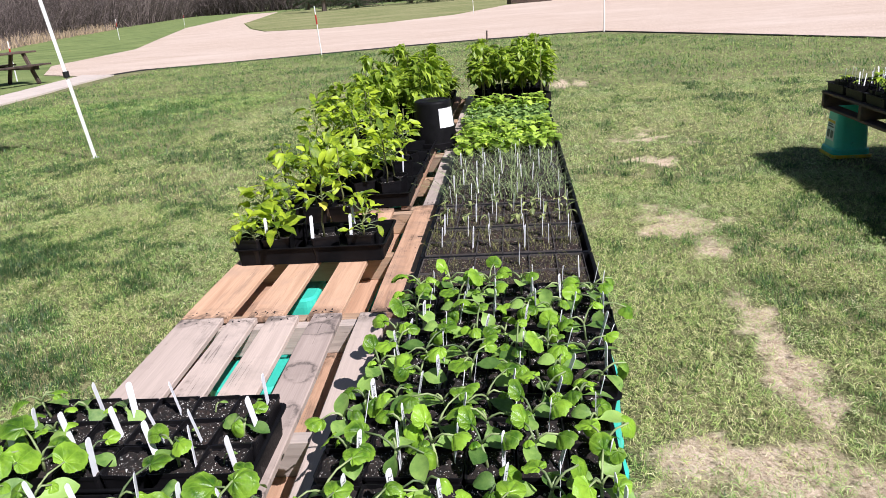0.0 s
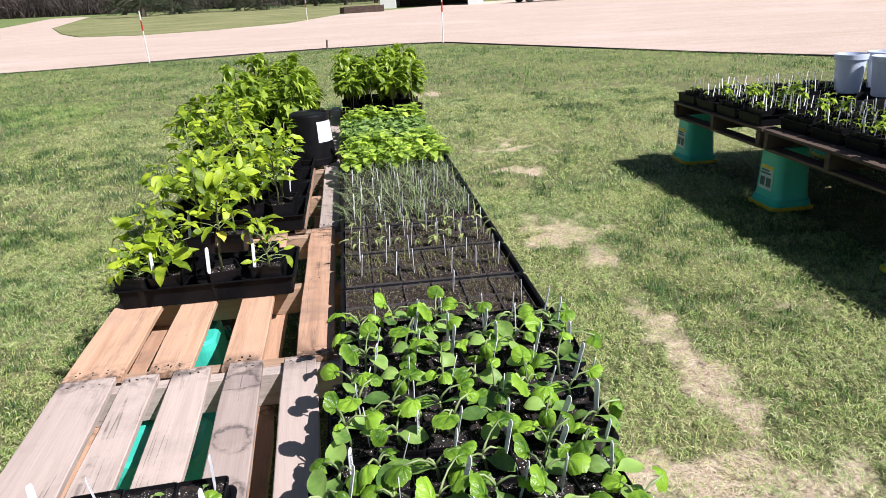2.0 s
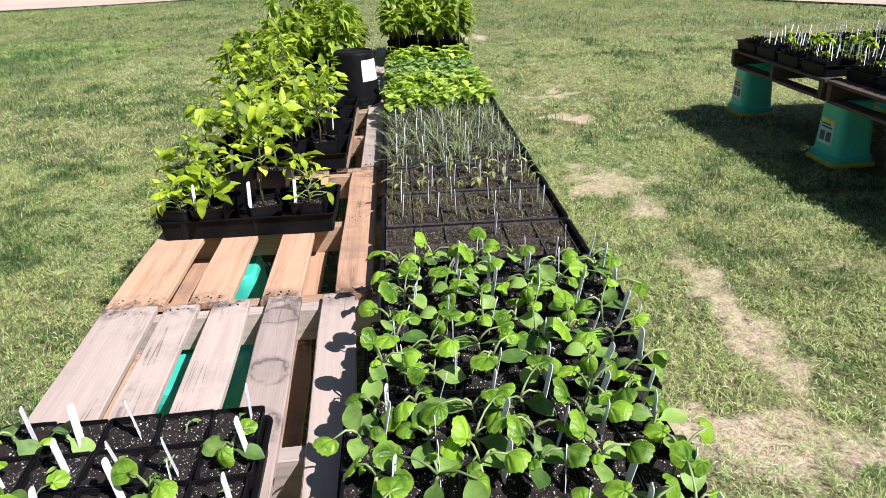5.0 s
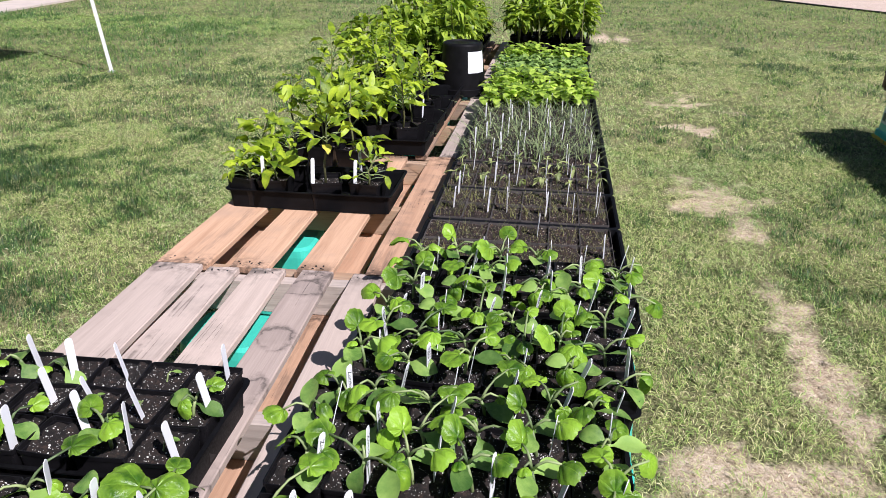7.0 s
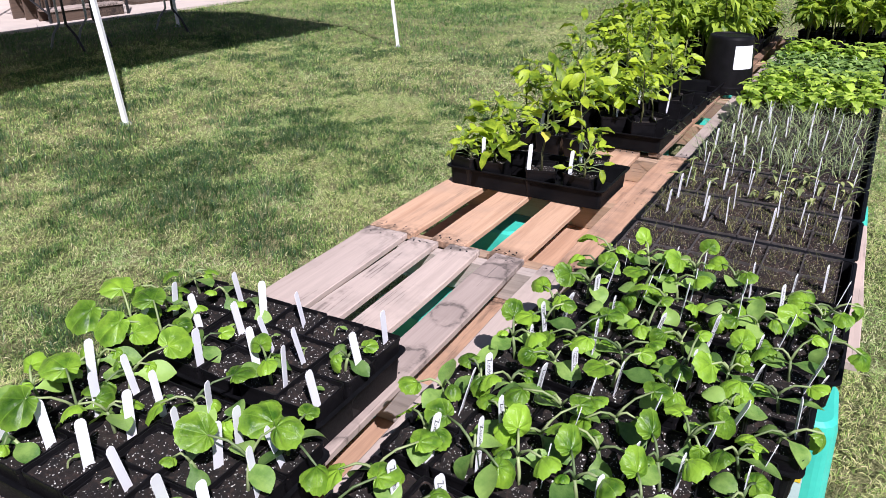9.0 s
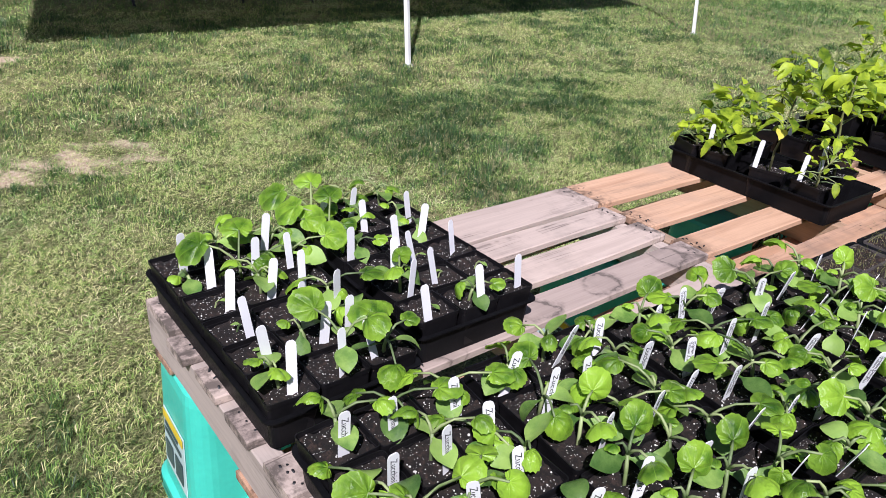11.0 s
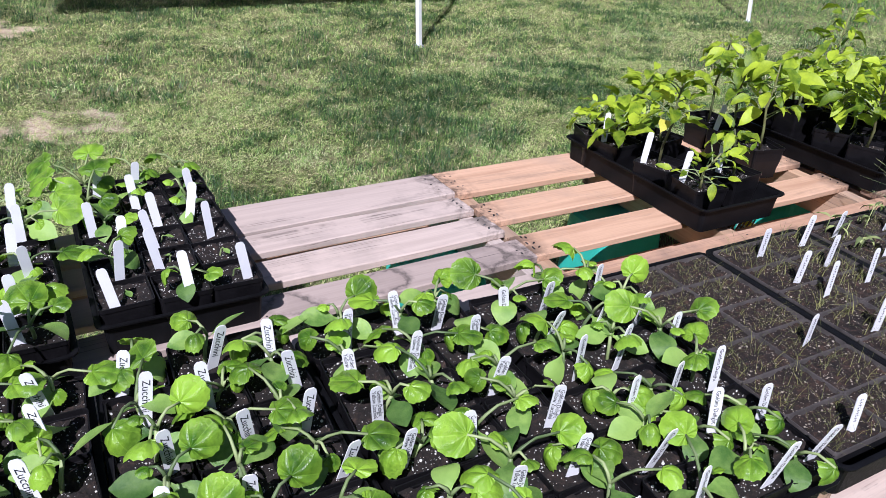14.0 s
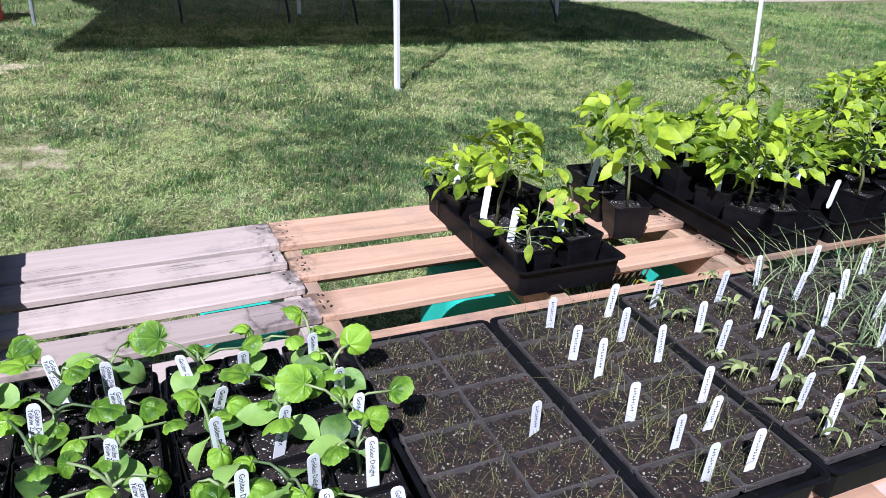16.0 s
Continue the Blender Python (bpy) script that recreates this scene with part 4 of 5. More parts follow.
def squash_tray(cx, cy, kinds, writing, label, tag_yaw, tag_part=0.85, lean=6, turn=0.0, short=1.0):
    """A tray of eighteen pots; turn: how far it is twisted, in degrees."""
    tray(cx, cy, label, turn)
    twist = pose(cx, cy, 0, 0, 0, turn)
    for i, x in enumerate(COLS):
        for j, y in enumerate(ROWS):
            at = twist @ Vector((x + jit(0.002), y + jit(0.002), 0))
            place(kinds(i, j), pose(at.x, at.y, TOP + 0.0075 + random.uniform(0, 0.003), jit(1.6), jit(1.6), turn + jit(4)))
            if random.random() < tag_part:
                plant_tag(at.x + random.uniform(0.014, 0.034), at.y + jit(0.024), TOP + 0.087 + jit(0.006), tag_yaw + jit(18), lean + jit(10), jit(10), writing() if writing else None, length=short * random.uniform(0.94, 1.06))


lush = "black nursery tray packed with potted squash seedlings"
squash_tray(0.925, -1.045, lambda i, j: random.choice(VARIANTS), lambda: ZUCCHINI, lush, -8, 1.0)
squash_tray(0.925, -0.757, lambda i, j: random.choice(VARIANTS), lambda: ZUCCHINI, lush, -6, 1.0)
squash_tray(0.955, -0.468, lambda i, j: random.choice(VARIANTS), lambda: GOLDEN, lush, -3, 0.97)
squash_tray(0.985, -0.180, lambda i, j: random.choice(VARIANTS), lambda: DELIGHT, lush, -3, 0.97)
thin = "black nursery tray of pots with small squash seedlings and bare soil"
KINDS = {"L": LARGE, "V": VARIANTS[:6], "S": SPARSE, "B": BLANKS}
OUTER = ("BSBBBS", "VLVBSL", "LLBVVL")
INNER = ("LLSBVB", "VSBBBS", "VSSBBB")
squash_tray(0.318, -1.066, lambda i, j: random.choice(KINDS[OUTER[j][i]]), None, thin, 4, 0.9, -4, 2.4, 0.98)
squash_tray(0.252, -0.748, lambda i, j: random.choice(KINDS[INNER[j][i]]), None, thin, 4, 0.85, -4, 1.2, 0.95)


# ---- trays of sprouts ----
def cell_grid(nx, ny):
    px, py = (2 * TW - 0.038) / nx, 2 * (TD - 0.011) / ny
    return [(-TW + 0.011 + px * (i + 0.5), -TD + 0.011 + py * (j + 0.5), px / 2 - 0.0012, py / 2 - 0.0012) for i in range(nx) for j in range(ny)]


CELLS = cell_grid(6, 2)
h, k = CELLS[0][2] + 0.0012, CELLS[0][3] + 0.0012
CELL_MESH = Shape().loft([rect(h, k, 0.004, TH - 0.001, 2), rect(h - 0.0003, k - 0.0003, 0.004, TH + 0.0045, 2), rect(h - 0.0015, k - 0.0015, 0.005, TH + 0.0045, 2),
                          rect(h - 0.0024, k - 0.0024, 0.005, TH - 0.012, 2)], False, False).mesh("cell", M_CELL)
CELL_SOIL = [soil_shape(CELLS[0][2], CELLS[0][3], TH - 0.002, 14, 20, 0.007, 7.1 * k).mesh("soil", M_SEEDSOIL, smooth=True) for k in range(5)]


def sprout_shape(count, tall, thick, spread, seed, clump=3):
    """Thread-like seedlings over one tray."""
    rng = random.Random(seed)
    s = Shape()
    for cx, cy, hx, hy in CELLS:
        for _ in range(count):
            bx, by = cx + rng.uniform(-hx, hx) * 0.85, cy + rng.uniform(-hy, hy) * 0.85
            for _ in range(rng.randrange(1, clump + 1)):
                h = tall * rng.uniform(0.45, 1.15)
                a, l = rng.uniform(0, 6.28), spread * rng.uniform(0.2, 1.3)
                x, y = bx + rng.uniform(-0.004, 0.004), by + rng.uniform(-0.004, 0.004)
                dx, dy = math.cos(a), math.sin(a)
                w = thick * rng.uniform(0.7, 1.2)
                droop = rng.uniform(0.2, 1.0)
                pts = []
                for q in (0, 0.35, 0.7, 1.0):
                    pts.append((x + dx * l * h * q * q, y + dy * l * h * q * q, TH - 0.006 + h * (q - 0.35 * droop * q * q * l)))
                s.sheet([[(p[0] - dy * w * (1 - 0.75 * q), p[1] + dx * w * (1 - 0.75 * q), p[2]), (p[0] + dy * w * (1 - 0.75 * q), p[1] - dx * w * (1 - 0.75 * q), p[2])] for p, q in zip(pts, (0, 0.35, 0.7, 1.0))])
    return s


XR = 0.98


def sprout_tray(y, growth, label, tags, writing=SCRAWL, tag_yaw=-3):
    t = tray(XR, y, label)
    for k, (cx, cy, hx, hy) in enumerate(CELLS):
        part("cell", CELL_MESH, t, pose(cx, cy, 0))
        part("soil", CELL_SOIL[k % 5], t, pose(cx, cy, 0, 0, 0, 180 * (k % 2)))
    for me, name in growth:
        tagged(part(name, me, t), kind="stuff")
    for cx, cy, hx, hy in CELLS:
        if random.random() < tags:
            plant_tag(XR + cx + hx * random.uniform(-0.2, 0.8), y + cy + jit(0.03), TOP + TH, tag_yaw + jit(9), 2 + jit(5), jit(6), writing, length=random.uniform(0.86, 1.02))


def beet_shape(seed):
    rng = random.Random(seed)
    s = Shape()
    for cx, cy, hx, hy in CELLS:
        for _ in range(3):
            x, y = cx + rng.uniform(-hx, hx) * 0.7, cy + rng.uniform(-hy, hy) * 0.7
            h = rng.uniform(0.015, 0.045)
            s.tube([(x, y, TH - 0.008), (x + 0.004, y, TH + h)], 0.0012, 4)
            for k in range(rng.randrange(2, 5)):
                s.join(blade_leaf_shape(rng.uniform(0.02, 0.055), rng.uniform(0.005, 0.014), rng.uniform(0.4, 1.5), 0.5, 5, 0.1), aim((x + 0.004, y, TH + h), rng.uniform(0, 360), rng.uniform(-50, 10), 1.0))
    return s


S0, STEP = 0.118, 0.287
FINE = sprout_shape(46, 0.026, 0.0005, 1.1, 1, 3).mesh("foliage", M_SPROUT)
MEDIUM = sprout_shape(26, 0.045, 0.0007, 1.2, 2, 3).mesh("foliage", M_SPROUT)
TALLER = [sprout_shape(12, 0.095, 0.0018, 1.6, 3 + k, 3).mesh("foliage", M_ONION) for k in range(2)]
M_BEET = leafy("beet_leaf", (0.20, 0.24, 0.08), (0.44, 0.50, 0.20), 0.4, 0.3, random_by="Island")
BEET = beet_shape(9).mesh("foliage", M_BEET, smooth=True)
sprout_tray(S0, [(FINE, "foliage")], "black cell tray of dark soil with thread-like sprouts", 0.1)
sprout_tray(S0 + STEP, [(MEDIUM, "foliage")], "black cell tray of thin grassy sprouts with white tags", 1.0)
sprout_tray(S0 + 2 * STEP, [(BEET, "foliage"), (FINE, "fine_foliage")], "black cell tray of small leafy beet seedlings", 1.0)
sprout_tray(S0 + 3 * STEP, [(TALLER[0], "foliage")], "black cell tray of long thin onion seedlings", 0.9)
sprout_tray(S0 + 4 * STEP, [(TALLER[1], "foliage")], "black cell tray of long thin onion seedlings", 0.9)
sprout_tray(S0 + 5 * STEP, [(TALLER[0], "foliage")], "black cell tray of long thin onion seedlings", 0.9)


# ---- trays of basil ----
def basil_shape(seed, tall=0.098):
    rng = random.Random(seed)
    s = Shape()
    for cx, cy, hx, hy in CELLS:
        for _ in range(5):
            x, y = cx + rng.uniform(-hx, hx), cy + rng.uniform(-hy, hy)
            h = tall * rng.uniform(0.45, 1.2)
            s.tube([(x, y, TH - 0.008), (x + rng.uniform(-0.006, 0.006), y, TH + h)], 0.0014, 4)
            a = rng.uniform(0, 360)
            for lvl, size in ((1.0, 0.042), (0.78, 0.058), (0.5, 0.046)):
                for k in (0, 180):
                    s.join(blade_leaf_shape(size * rng.uniform(0.7, 1.15), size * 0.78, rng.uniform(0.2, 0.9), 0.25, 5, point=False), aim((x, y, TH + h * lvl), a + k + 90 * (lvl < 1) + rng.uniform(-20, 20), rng.uniform(-25, 12), 1.0))
    return s


M_GREYBASIL = leafy("dull_basil_leaf", (0.13, 0.25, 0.05), (0.33, 0.48, 0.13), 0.45, 0.3, random_by="Island")
BASIL = [basil_shape(40 + k, tall).mesh("foliage", m, smooth=True) for k, (tall, m) in enumerate(((0.085, M_BASIL), (0.1, M_BASIL), (0.075, M_GREYBASIL)))]
for k in range(5):
    sprout_tray(S0 + (6 + k) * STEP + (0.05 if k > 1 else 0), [(BASIL[(0, 1, 2, 2, 1)[k]], "foliage")], "black tray of dense bright green basil seedlings", 0.45)


# ---- tall vegetable plants ----
TALL_W, TALL_H = 0.102, 0.09
TALL_POT = pot_shape(TALL_W, TALL_H).mesh("pot", M_POT)
TALL_SOIL = soil_shape(TALL_W * 0.44, TALL_W * 0.44, TALL_H - 0.018, 8, 8, 0.006, 2.0).mesh("soil", M_SOIL, smooth=True)


def tall_plant(seed, height, leaves, size, kinds, label, group="", yellow=0, low=0.25, wide=0.08):
    """A stem with a zigzag of leafy side shoots in a deep black pot."""
    rng = random.Random(seed)
    p = thing("potted_plant", label, "plant", None, group)
    part("pot", TALL_POT, p)
    part("soil", TALL_SOIL, p)
    z0 = TALL_H - 0.02
    bend = Vector((rng.uniform(-0.03, 0.03), rng.uniform(-0.03, 0.03), 0))
    line = [Vector((0, 0, z0)) + bend * (q * q) + Vector((0.004 * math.sin(q * 9), 0.004 * math.cos(q * 7), height * q)) for q in (0, 0.25, 0.5, 0.75, 1.0)]
    part("stem", Shape().tube(line, [0.0042, 0.0038, 0.0032, 0.0026, 0.0018], 6).mesh("stem", M_STEMP, smooth=True), p)

    def along(q):
        k = min(3, int(q * 4))
        return line[k].lerp(line[k + 1], q * 4 - k)

    for k in range(leaves):
        q = low + (1 - low) * (k + rng.random()) / leaves
        a = k * 137.5 + rng.uniform(-25, 25)
        at = along(min(0.999, q))
        reach = wide * rng.uniform(0.3, 1.0) * (1.15 - 0.75 * q)
        out = at + Vector((-math.sin(radians(a)) * reach, math.cos(radians(a)) * reach, reach * rng.uniform(0.1, 0.7)))
        if reach > 0.032:
            part("shoot", Shape().tube([at, at.lerp(out, 0.5) + Vector((0, 0, 0.004)), out], [0.0018, 0.0015, 0.0012], 4).mesh("shoot", M_STEM), p)
        me = YELLOW_LEAF if k < yellow else rng.choice(kinds)
        part("leaf", me, p, sunward(aim(out, a + rng.uniform(-40, 40), rng.uniform(-48, 32), size * rng.uniform(0.45, 1.15) * (0.7 if k < yellow else 1), rng.uniform(-30, 30)), rng.uniform(0, 30)))
    return p


random.seed(8)
bushy = "leafy green eggplant seedling in a black pot"
lanky = "tall green pepper plant on a thin stem in a black pot"
tray(0.29, 0.553, "black nursery tray loosely filled with potted pepper plants", 0.5)
Z1 = TOP + 0.008
G = "plants on the orange pallet"
ON_BOARDS = TOP + 0.002
for x, y, z, seed, tall, n, s, kinds, lab, yl, lo in (
        (0.075, 0.47, Z1, 1, 0.08, 40, 0.05, BROAD_LEAVES + PEPPER_LEAVES, bushy, 0, 0.1), (0.075, 0.61, Z1, 2, 0.18, 26, 0.072, PEPPER_LEAVES, bushy, 0, 0.2),
        (0.17, 0.475, Z1, 12, 0.10, 18, 0.085, BROAD_LEAVES + PEPPER_LEAVES, bushy, 0, 0.25), (0.18, 0.62, Z1, 3, 0.15, 24, 0.07, PEPPER_LEAVES, bushy, 0, 0.3),
        (0.335, 0.475, Z1, 4, 0.25, 28, 0.075, PEPPER_LEAVES, "lanky pepper plant with one yellow leaf in a black pot", 1, 0.5),
        (0.475, 0.475, Z1, 6, 0.10, 24, 0.042, PEPPER_LEAVES[:2], "small crinkled pepper plant in a black pot", 0, 0.1),
        (0.455, 0.62, Z1, 7, 0.13, 20, 0.062, PEPPER_LEAVES, lanky, 0, 0.4),
        (0.08, 0.91, ON_BOARDS, 8, 0.25, 22, 0.08, PEPPER_LEAVES, lanky, 0, 0.55), (0.2, 0.88, ON_BOARDS, 9, 0.26, 26, 0.088, PEPPER_LEAVES, lanky, 0, 0.35),
        (0.32, 0.87, ON_BOARDS, 10, 0.25, 26, 0.088, PEPPER_LEAVES, lanky, 0, 0.35)):
    tall_plant(seed, tall, n, s, kinds, lab, G, yl, lo).matrix_basis = pose(x, y, z, jit(2), jit(2), random.uniform(-20, 20) if seed != 4 else 200)
    if seed in (12, 4, 6, 7, 9):
        plant_tag(x - 0.035, y - 0.02, z + TALL_H, -14 + jit(12), 0, jit(10), None, length=0.9)
PEPPERS = [tall_plant(30 + k, 0.12 + 0.045 * k, 30, 0.074, PEPPER_LEAVES, lanky, "pepper plants further along", 1 if k == 1 else 0, 0.35) for k in range(5)]


def foliage_plant(seed, height, clumps, leaf, spread, material, label, group):
    """A plant further off: pot, soil, stem, and its many leaves as one part."""
    rng = random.Random(seed)
    p = thing("potted_plant", label, "plant", None, group)
    part("pot", TALL_POT, p)
    part("soil", TALL_SOIL, p)
    z0 = TALL_H - 0.02
    part("stem", Shape().tube([(0, 0, z0), (0.005, 0.0, z0 + height * 0.5), (0.0, 0.006, z0 + height)], [0.004, 0.003, 0.002], 5).mesh("stem", M_STEMP), p)
    s = Shape()
    for k in range(clumps):
        q = 0.4 + 0.6 * rng.random()
        a = rng.uniform(0, 360)
        r = spread * rng.uniform(0.15, 1.0) * (1.2 - 0.6 * q)
        c = Vector((-math.sin(radians(a)) * r, math.cos(radians(a)) * r, z0 + height * q + r * 0.2))
        for _ in range(3):
            s.join(blade_leaf_shape(leaf * rng.uniform(0.6, 1.2), leaf * 0.38, rng.uniform(0.2, 1.0), 0.4, 5, 0.06), aim(c, a + rng.uniform(-70, 70), rng.uniform(-30, 40), 1.0))
    tagged(part("foliage", s.mesh("foliage", material, smooth=True), p), kind="stuff")
    return p


random.seed(31)
row = [1.215, 1.51, 1.80, 2.09]
for k, y in enumerate(row):
    tray(0.29, y, "black nursery tray holding tall pepper plants in pots", 0.6 * (-1) ** k)
    for i, x in enumerate((0.085, 0.205, 0.335, 0.455)):
        for j, dy in enumerate((-0.06, 0.06)):
            if (x > 0.3 and k == 3) or (x > 0.4 and k == 2 and j == 1) or (x < 0.2 and k == 0 and j == 0):
                continue
            if random.random() < 0.8 or k == 0:
                place(random.choice(PEPPERS), pose(x + jit(0.01), y + dy + jit(0.008), Z1 + (0.03 if k == 0 and i == 1 else 0), jit(3), jit(3), jit(35)) @ Matrix.Diagonal((1, 1, random.uniform(0.85, 1.12), 1)))
            if j == 0 and random.random() < 0.45:
                plant_tag(x + 0.03, y + dy - 0.02, Z1 + TALL_H, -12 + jit(12), 2, jit(10), None, length=0.8)
TOMATOES = [foliage_plant(60 + k, 0.17 + 0.04 * k, 14, 0.105, 0.08, M_TOMATO, "bushy green tomato plant in a black pot", "tomato plants at the far end") for k in range(4)]
far_rows = [(0.14, 2.40), (0.26, 2.72), (0.26, 3.01), (0.26, 3.30), (0.26, 3.59), (0.26, 3.88), (0.26, 4.17)]
for x0, y in far_rows:
    tray(x0, y, "black nursery tray holding leafy tomato plants in pots", jit(1))
    for x in (-0.19, -0.06, 0.07, 0.2):
        if x0 < 0.2 and x > 0.1:
            continue
        for dy in (-0.065, 0.065):
            place(random.choice(TOMATOES), pose(x0 + x + jit(0.01), y + dy + jit(0.01), Z1, jit(3), jit(3), random.uniform(0, 360)) @ Matrix.Diagonal((1, 1, random.uniform(0.75, 1.3), 1)))
for y in (3.55, 3.84, 4.13):
    tray(XR + 0.02, y, "black nursery tray holding leafy tomato plants in pots", jit(1))
    for x in (-0.215, -0.07, 0.075, 0.22):
        for dy in (-0.065, 0.065):
            place(random.choice(TOMATOES[1:]), pose(XR + 0.02 + x + jit(0.01), y + dy + jit(0.01), Z1, jit(3), jit(3), random.uniform(0, 360)) @ Matrix.Diagonal((1.05, 1.05, random.uniform(1.05, 1.3), 1)))


# ---- upturned black pot with a paper label ----
def big_pot(m, label, paper, group=""):
    p = thing("upturned_pot", label, "plant pot", m, group)
    s = Shape()
    s.loft([circle(r, z, 72) for r, z in ((0.128, 0.0), (0.134, 0.002), (0.134, 0.035), (0.127, 0.038), (0.108, 0.262), (0.105, 0.272), (0.098, 0.276), (0.09, 0.268))])
    part("body", s.mesh("body", M_POT, smooth=False), p)
    rows = []
    a0, a1, z0, z1 = paper
    for z in (z0, z1):
        r = 0.1275 - (z - 0.038) * 0.085 + 0.0012
        rows.append([(r * math.cos(radians(a0 + (a1 - a0) * k / 8)), r * math.sin(radians(a0 + (a1 - a0) * k / 8)), z) for k in range(9)])
    part("paper_label", Shape().sheet(rows).mesh("paper_label", M_PAPER), p, None, "blank-looking white paper label")
    return p


big_pot(pose(0.545, 2.335, TOP + 0.003, 0, 0, 0), "upturned black nursery pot with white paper label", (-68, -14, 0.125, 0.235))


# ---- second table ----
X2 = 3.2
# the shade on these pallets is put into their dark wood colour
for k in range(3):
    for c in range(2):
        pallet(X2 + 1.25 * c, 2.33 - 1.25 * k, 1.22, 1.21, MID_BOARDS, [M_SHADY], "wooden pallet coloured dark for its shade, with trays of small pots", group="pallets of the second table", under=M_SHADY)
for x, y in ((3.45, 3.66), (3.40, 2.36), (3.38, 1.12), (3.36, -0.2), (4.5, 3.4), (4.5, 2.2), (4.5, 1.0), (5.5, 3.4), (5.5, 2.2), (5.5, 1.0)):
    q = copy_thing(PAIL, pose(x, y, 0.012, 0, 0, -90 + jit(5)))
    q["group"] = "pails under the second table"
    q["label"] = "turquoise pail with yellow lid, upside down in the shade"
    part("lid", Shape().loft([rect(0.15, 0.14, 0.04, 0.0), rect(0.152, 0.142, 0.04, 0.004), rect(0.152, 0.142, 0.04, 0.02), rect(0.148, 0.138, 0.04, 0.022)]).mesh("lid", M_YELLOW), q, pose(0, 0, -0.012), "yellow plastic lid")
random.seed(77)
MINI_W, MINI_H = 0.072, 0.082
MINI_POT = pot_shape(MINI_W, MINI_H).mesh("pot", M_POT)
MINI_SOIL = soil_shape(MINI_W * 0.44, MINI_W * 0.44, MINI_H - 0.012, 5, 5, 0.005, 1.0).mesh("soil", M_SOIL, smooth=True)


def mini_plant(seed, tall, leaves, size):
    rng = random.Random(seed)
    p = thing("small_potted_tomato", "small tomato seedling in a black pot on the second table", "seedling", None, "seedlings of the second table")
    part("pot", MINI_POT, p)
    part("soil", MINI_SOIL, p)
    s = Shape().tube([(0, 0, MINI_H - 0.015), (0.003, 0, MINI_H + tall)], 0.0016, 4)
    for k in range(leaves):
        s.join(blade_leaf_shape(size * rng.uniform(0.7, 1.2), size * 0.4, rng.uniform(0.2, 1.2), 0.3, 4), aim((0.003, 0, MINI_H + tall * rng.uniform(0.5, 1)), k * 137, rng.uniform(-40, 20), 1.0))
    part("foliage", s.mesh("foliage", M_TOMATO, smooth=True), p)
    return p


MINI_FORM = Shape().join(pot_shape(MINI_W, MINI_H))
MINI_FORM.join(blade_leaf_shape(0.045, 0.02, 0.4), aim((0, 0, MINI_H + 0.02), 20, -30, 1.0), 1).join(blade_leaf_shape(0.04, 0.02, 0.6), aim((0, 0, MINI_H + 0.02), 160, -20, 1.0), 1).join(blade_leaf_shape(0.04, 0.018, 0.6), aim((0, 0, MINI_H + 0.03), 270, -40, 1.0), 1)
MINIS = [mini_plant(k, 0.014 + 0.006 * k, 2 + k, 0.028 + 0.003 * k) for k in range(5)] + [mini_plant(9, 0.10, 16, 0.065)]
spare, spare_tags = Shape(), Shape()
for r in range(11):
    for c, x in enumerate((3.485, 4.04, 4.60, 5.16)):
        x += 0.08 if r > 3 else 0.0
        y = 3.39 - 0.295 * r - (0.04 if r > 3 else 0)
        tray(x, y, "black nursery tray of small potted seedlings with white tags", jit(1), group="trays on the second table")
        if (c, r) in ((2, 0), (3, 0), (3, 1), (1, 2), (1, 3)):
            continue
        for i in range(7):
            for j in range(3):
                px, py = x - 0.219 + 0.073 * i + jit(0.004), y - 0.078 + 0.078 * j + jit(0.004)
                if random.random() < 0.12:
                    continue
                m = pose(px, py, TOP + 0.008, 0, 0, random.uniform(0, 360))
                near = (c == 0 and r < 10) or (c == 1 and r < 5)
                if near:
                    big = random.random() < (0.3 if r > 6 else 0.1 if r > 1 else 0.0)
                    place(MINIS[5] if big else random.choice(MINIS[:5]), m)
                else:
                    spare.join(MINI_FORM, m)
                if near and random.random() < 0.85:
                    if c == 0 and r > 4:
                        plant_tag(px + 0.012, py - 0.012, TOP + 0.09, -30 + jit(22), 2 + jit(6), jit(9), None, "tags of the second table", 0.95)
                    else:
                        spare_tags.join(TAG_SHAPE, pose(px + 0.012, py - 0.012, TOP + 0.09, jit(9), 2 + jit(6), -30 + jit(22)))
thing("far_plant_tags", "many white plastic plant tags in the far trays", "plant tags", kind="stuff", me=spare_tags.mesh("far_plant_tags", M_TAG))
thing("far_seedlings", "more small black pots of seedlings further back", "seedlings", kind="stuff", me=spare.mesh("far_seedlings", M_POT, M_TOMATO))


def pale_pot(m):
    """An upright tapered pot, empty, wide at its rim."""
    p = thing("empty_pot", "empty bluish white plastic pot among the trays", "plant pot", m, "empty pots of the second table")
    part("body", Shape().loft([circle(r, z, 48) for r, z in ((0.076, 0.0), (0.08, 0.004), (0.099, 0.215), (0.096, 0.216), (0.075, 0.012))]).mesh("body", M_PALEPOT), p)
    part("rim", Shape().loft([circle(r, z, 48) for r, z in ((0.099, 0.2), (0.107, 0.202), (0.108, 0.232), (0.104, 0.234), (0.098, 0.217))], False, False).mesh("rim", M_PALEPOT), p)


M_PALEPOT = plain("bluish_white_plastic", (0.60, 0.66, 0.78), 0.4, 0, 0.08, 9, 0.05)
for x, y in ((4.2, 2.98), (4.3, 2.74), (4.46, 3.0), (4.56, 2.72)):
    pale_pot(pose(x, y, TOP + 0.0675, 0, 0, jit(8)) @ Matrix.Diagonal((1, 1, 1.12, 1)))


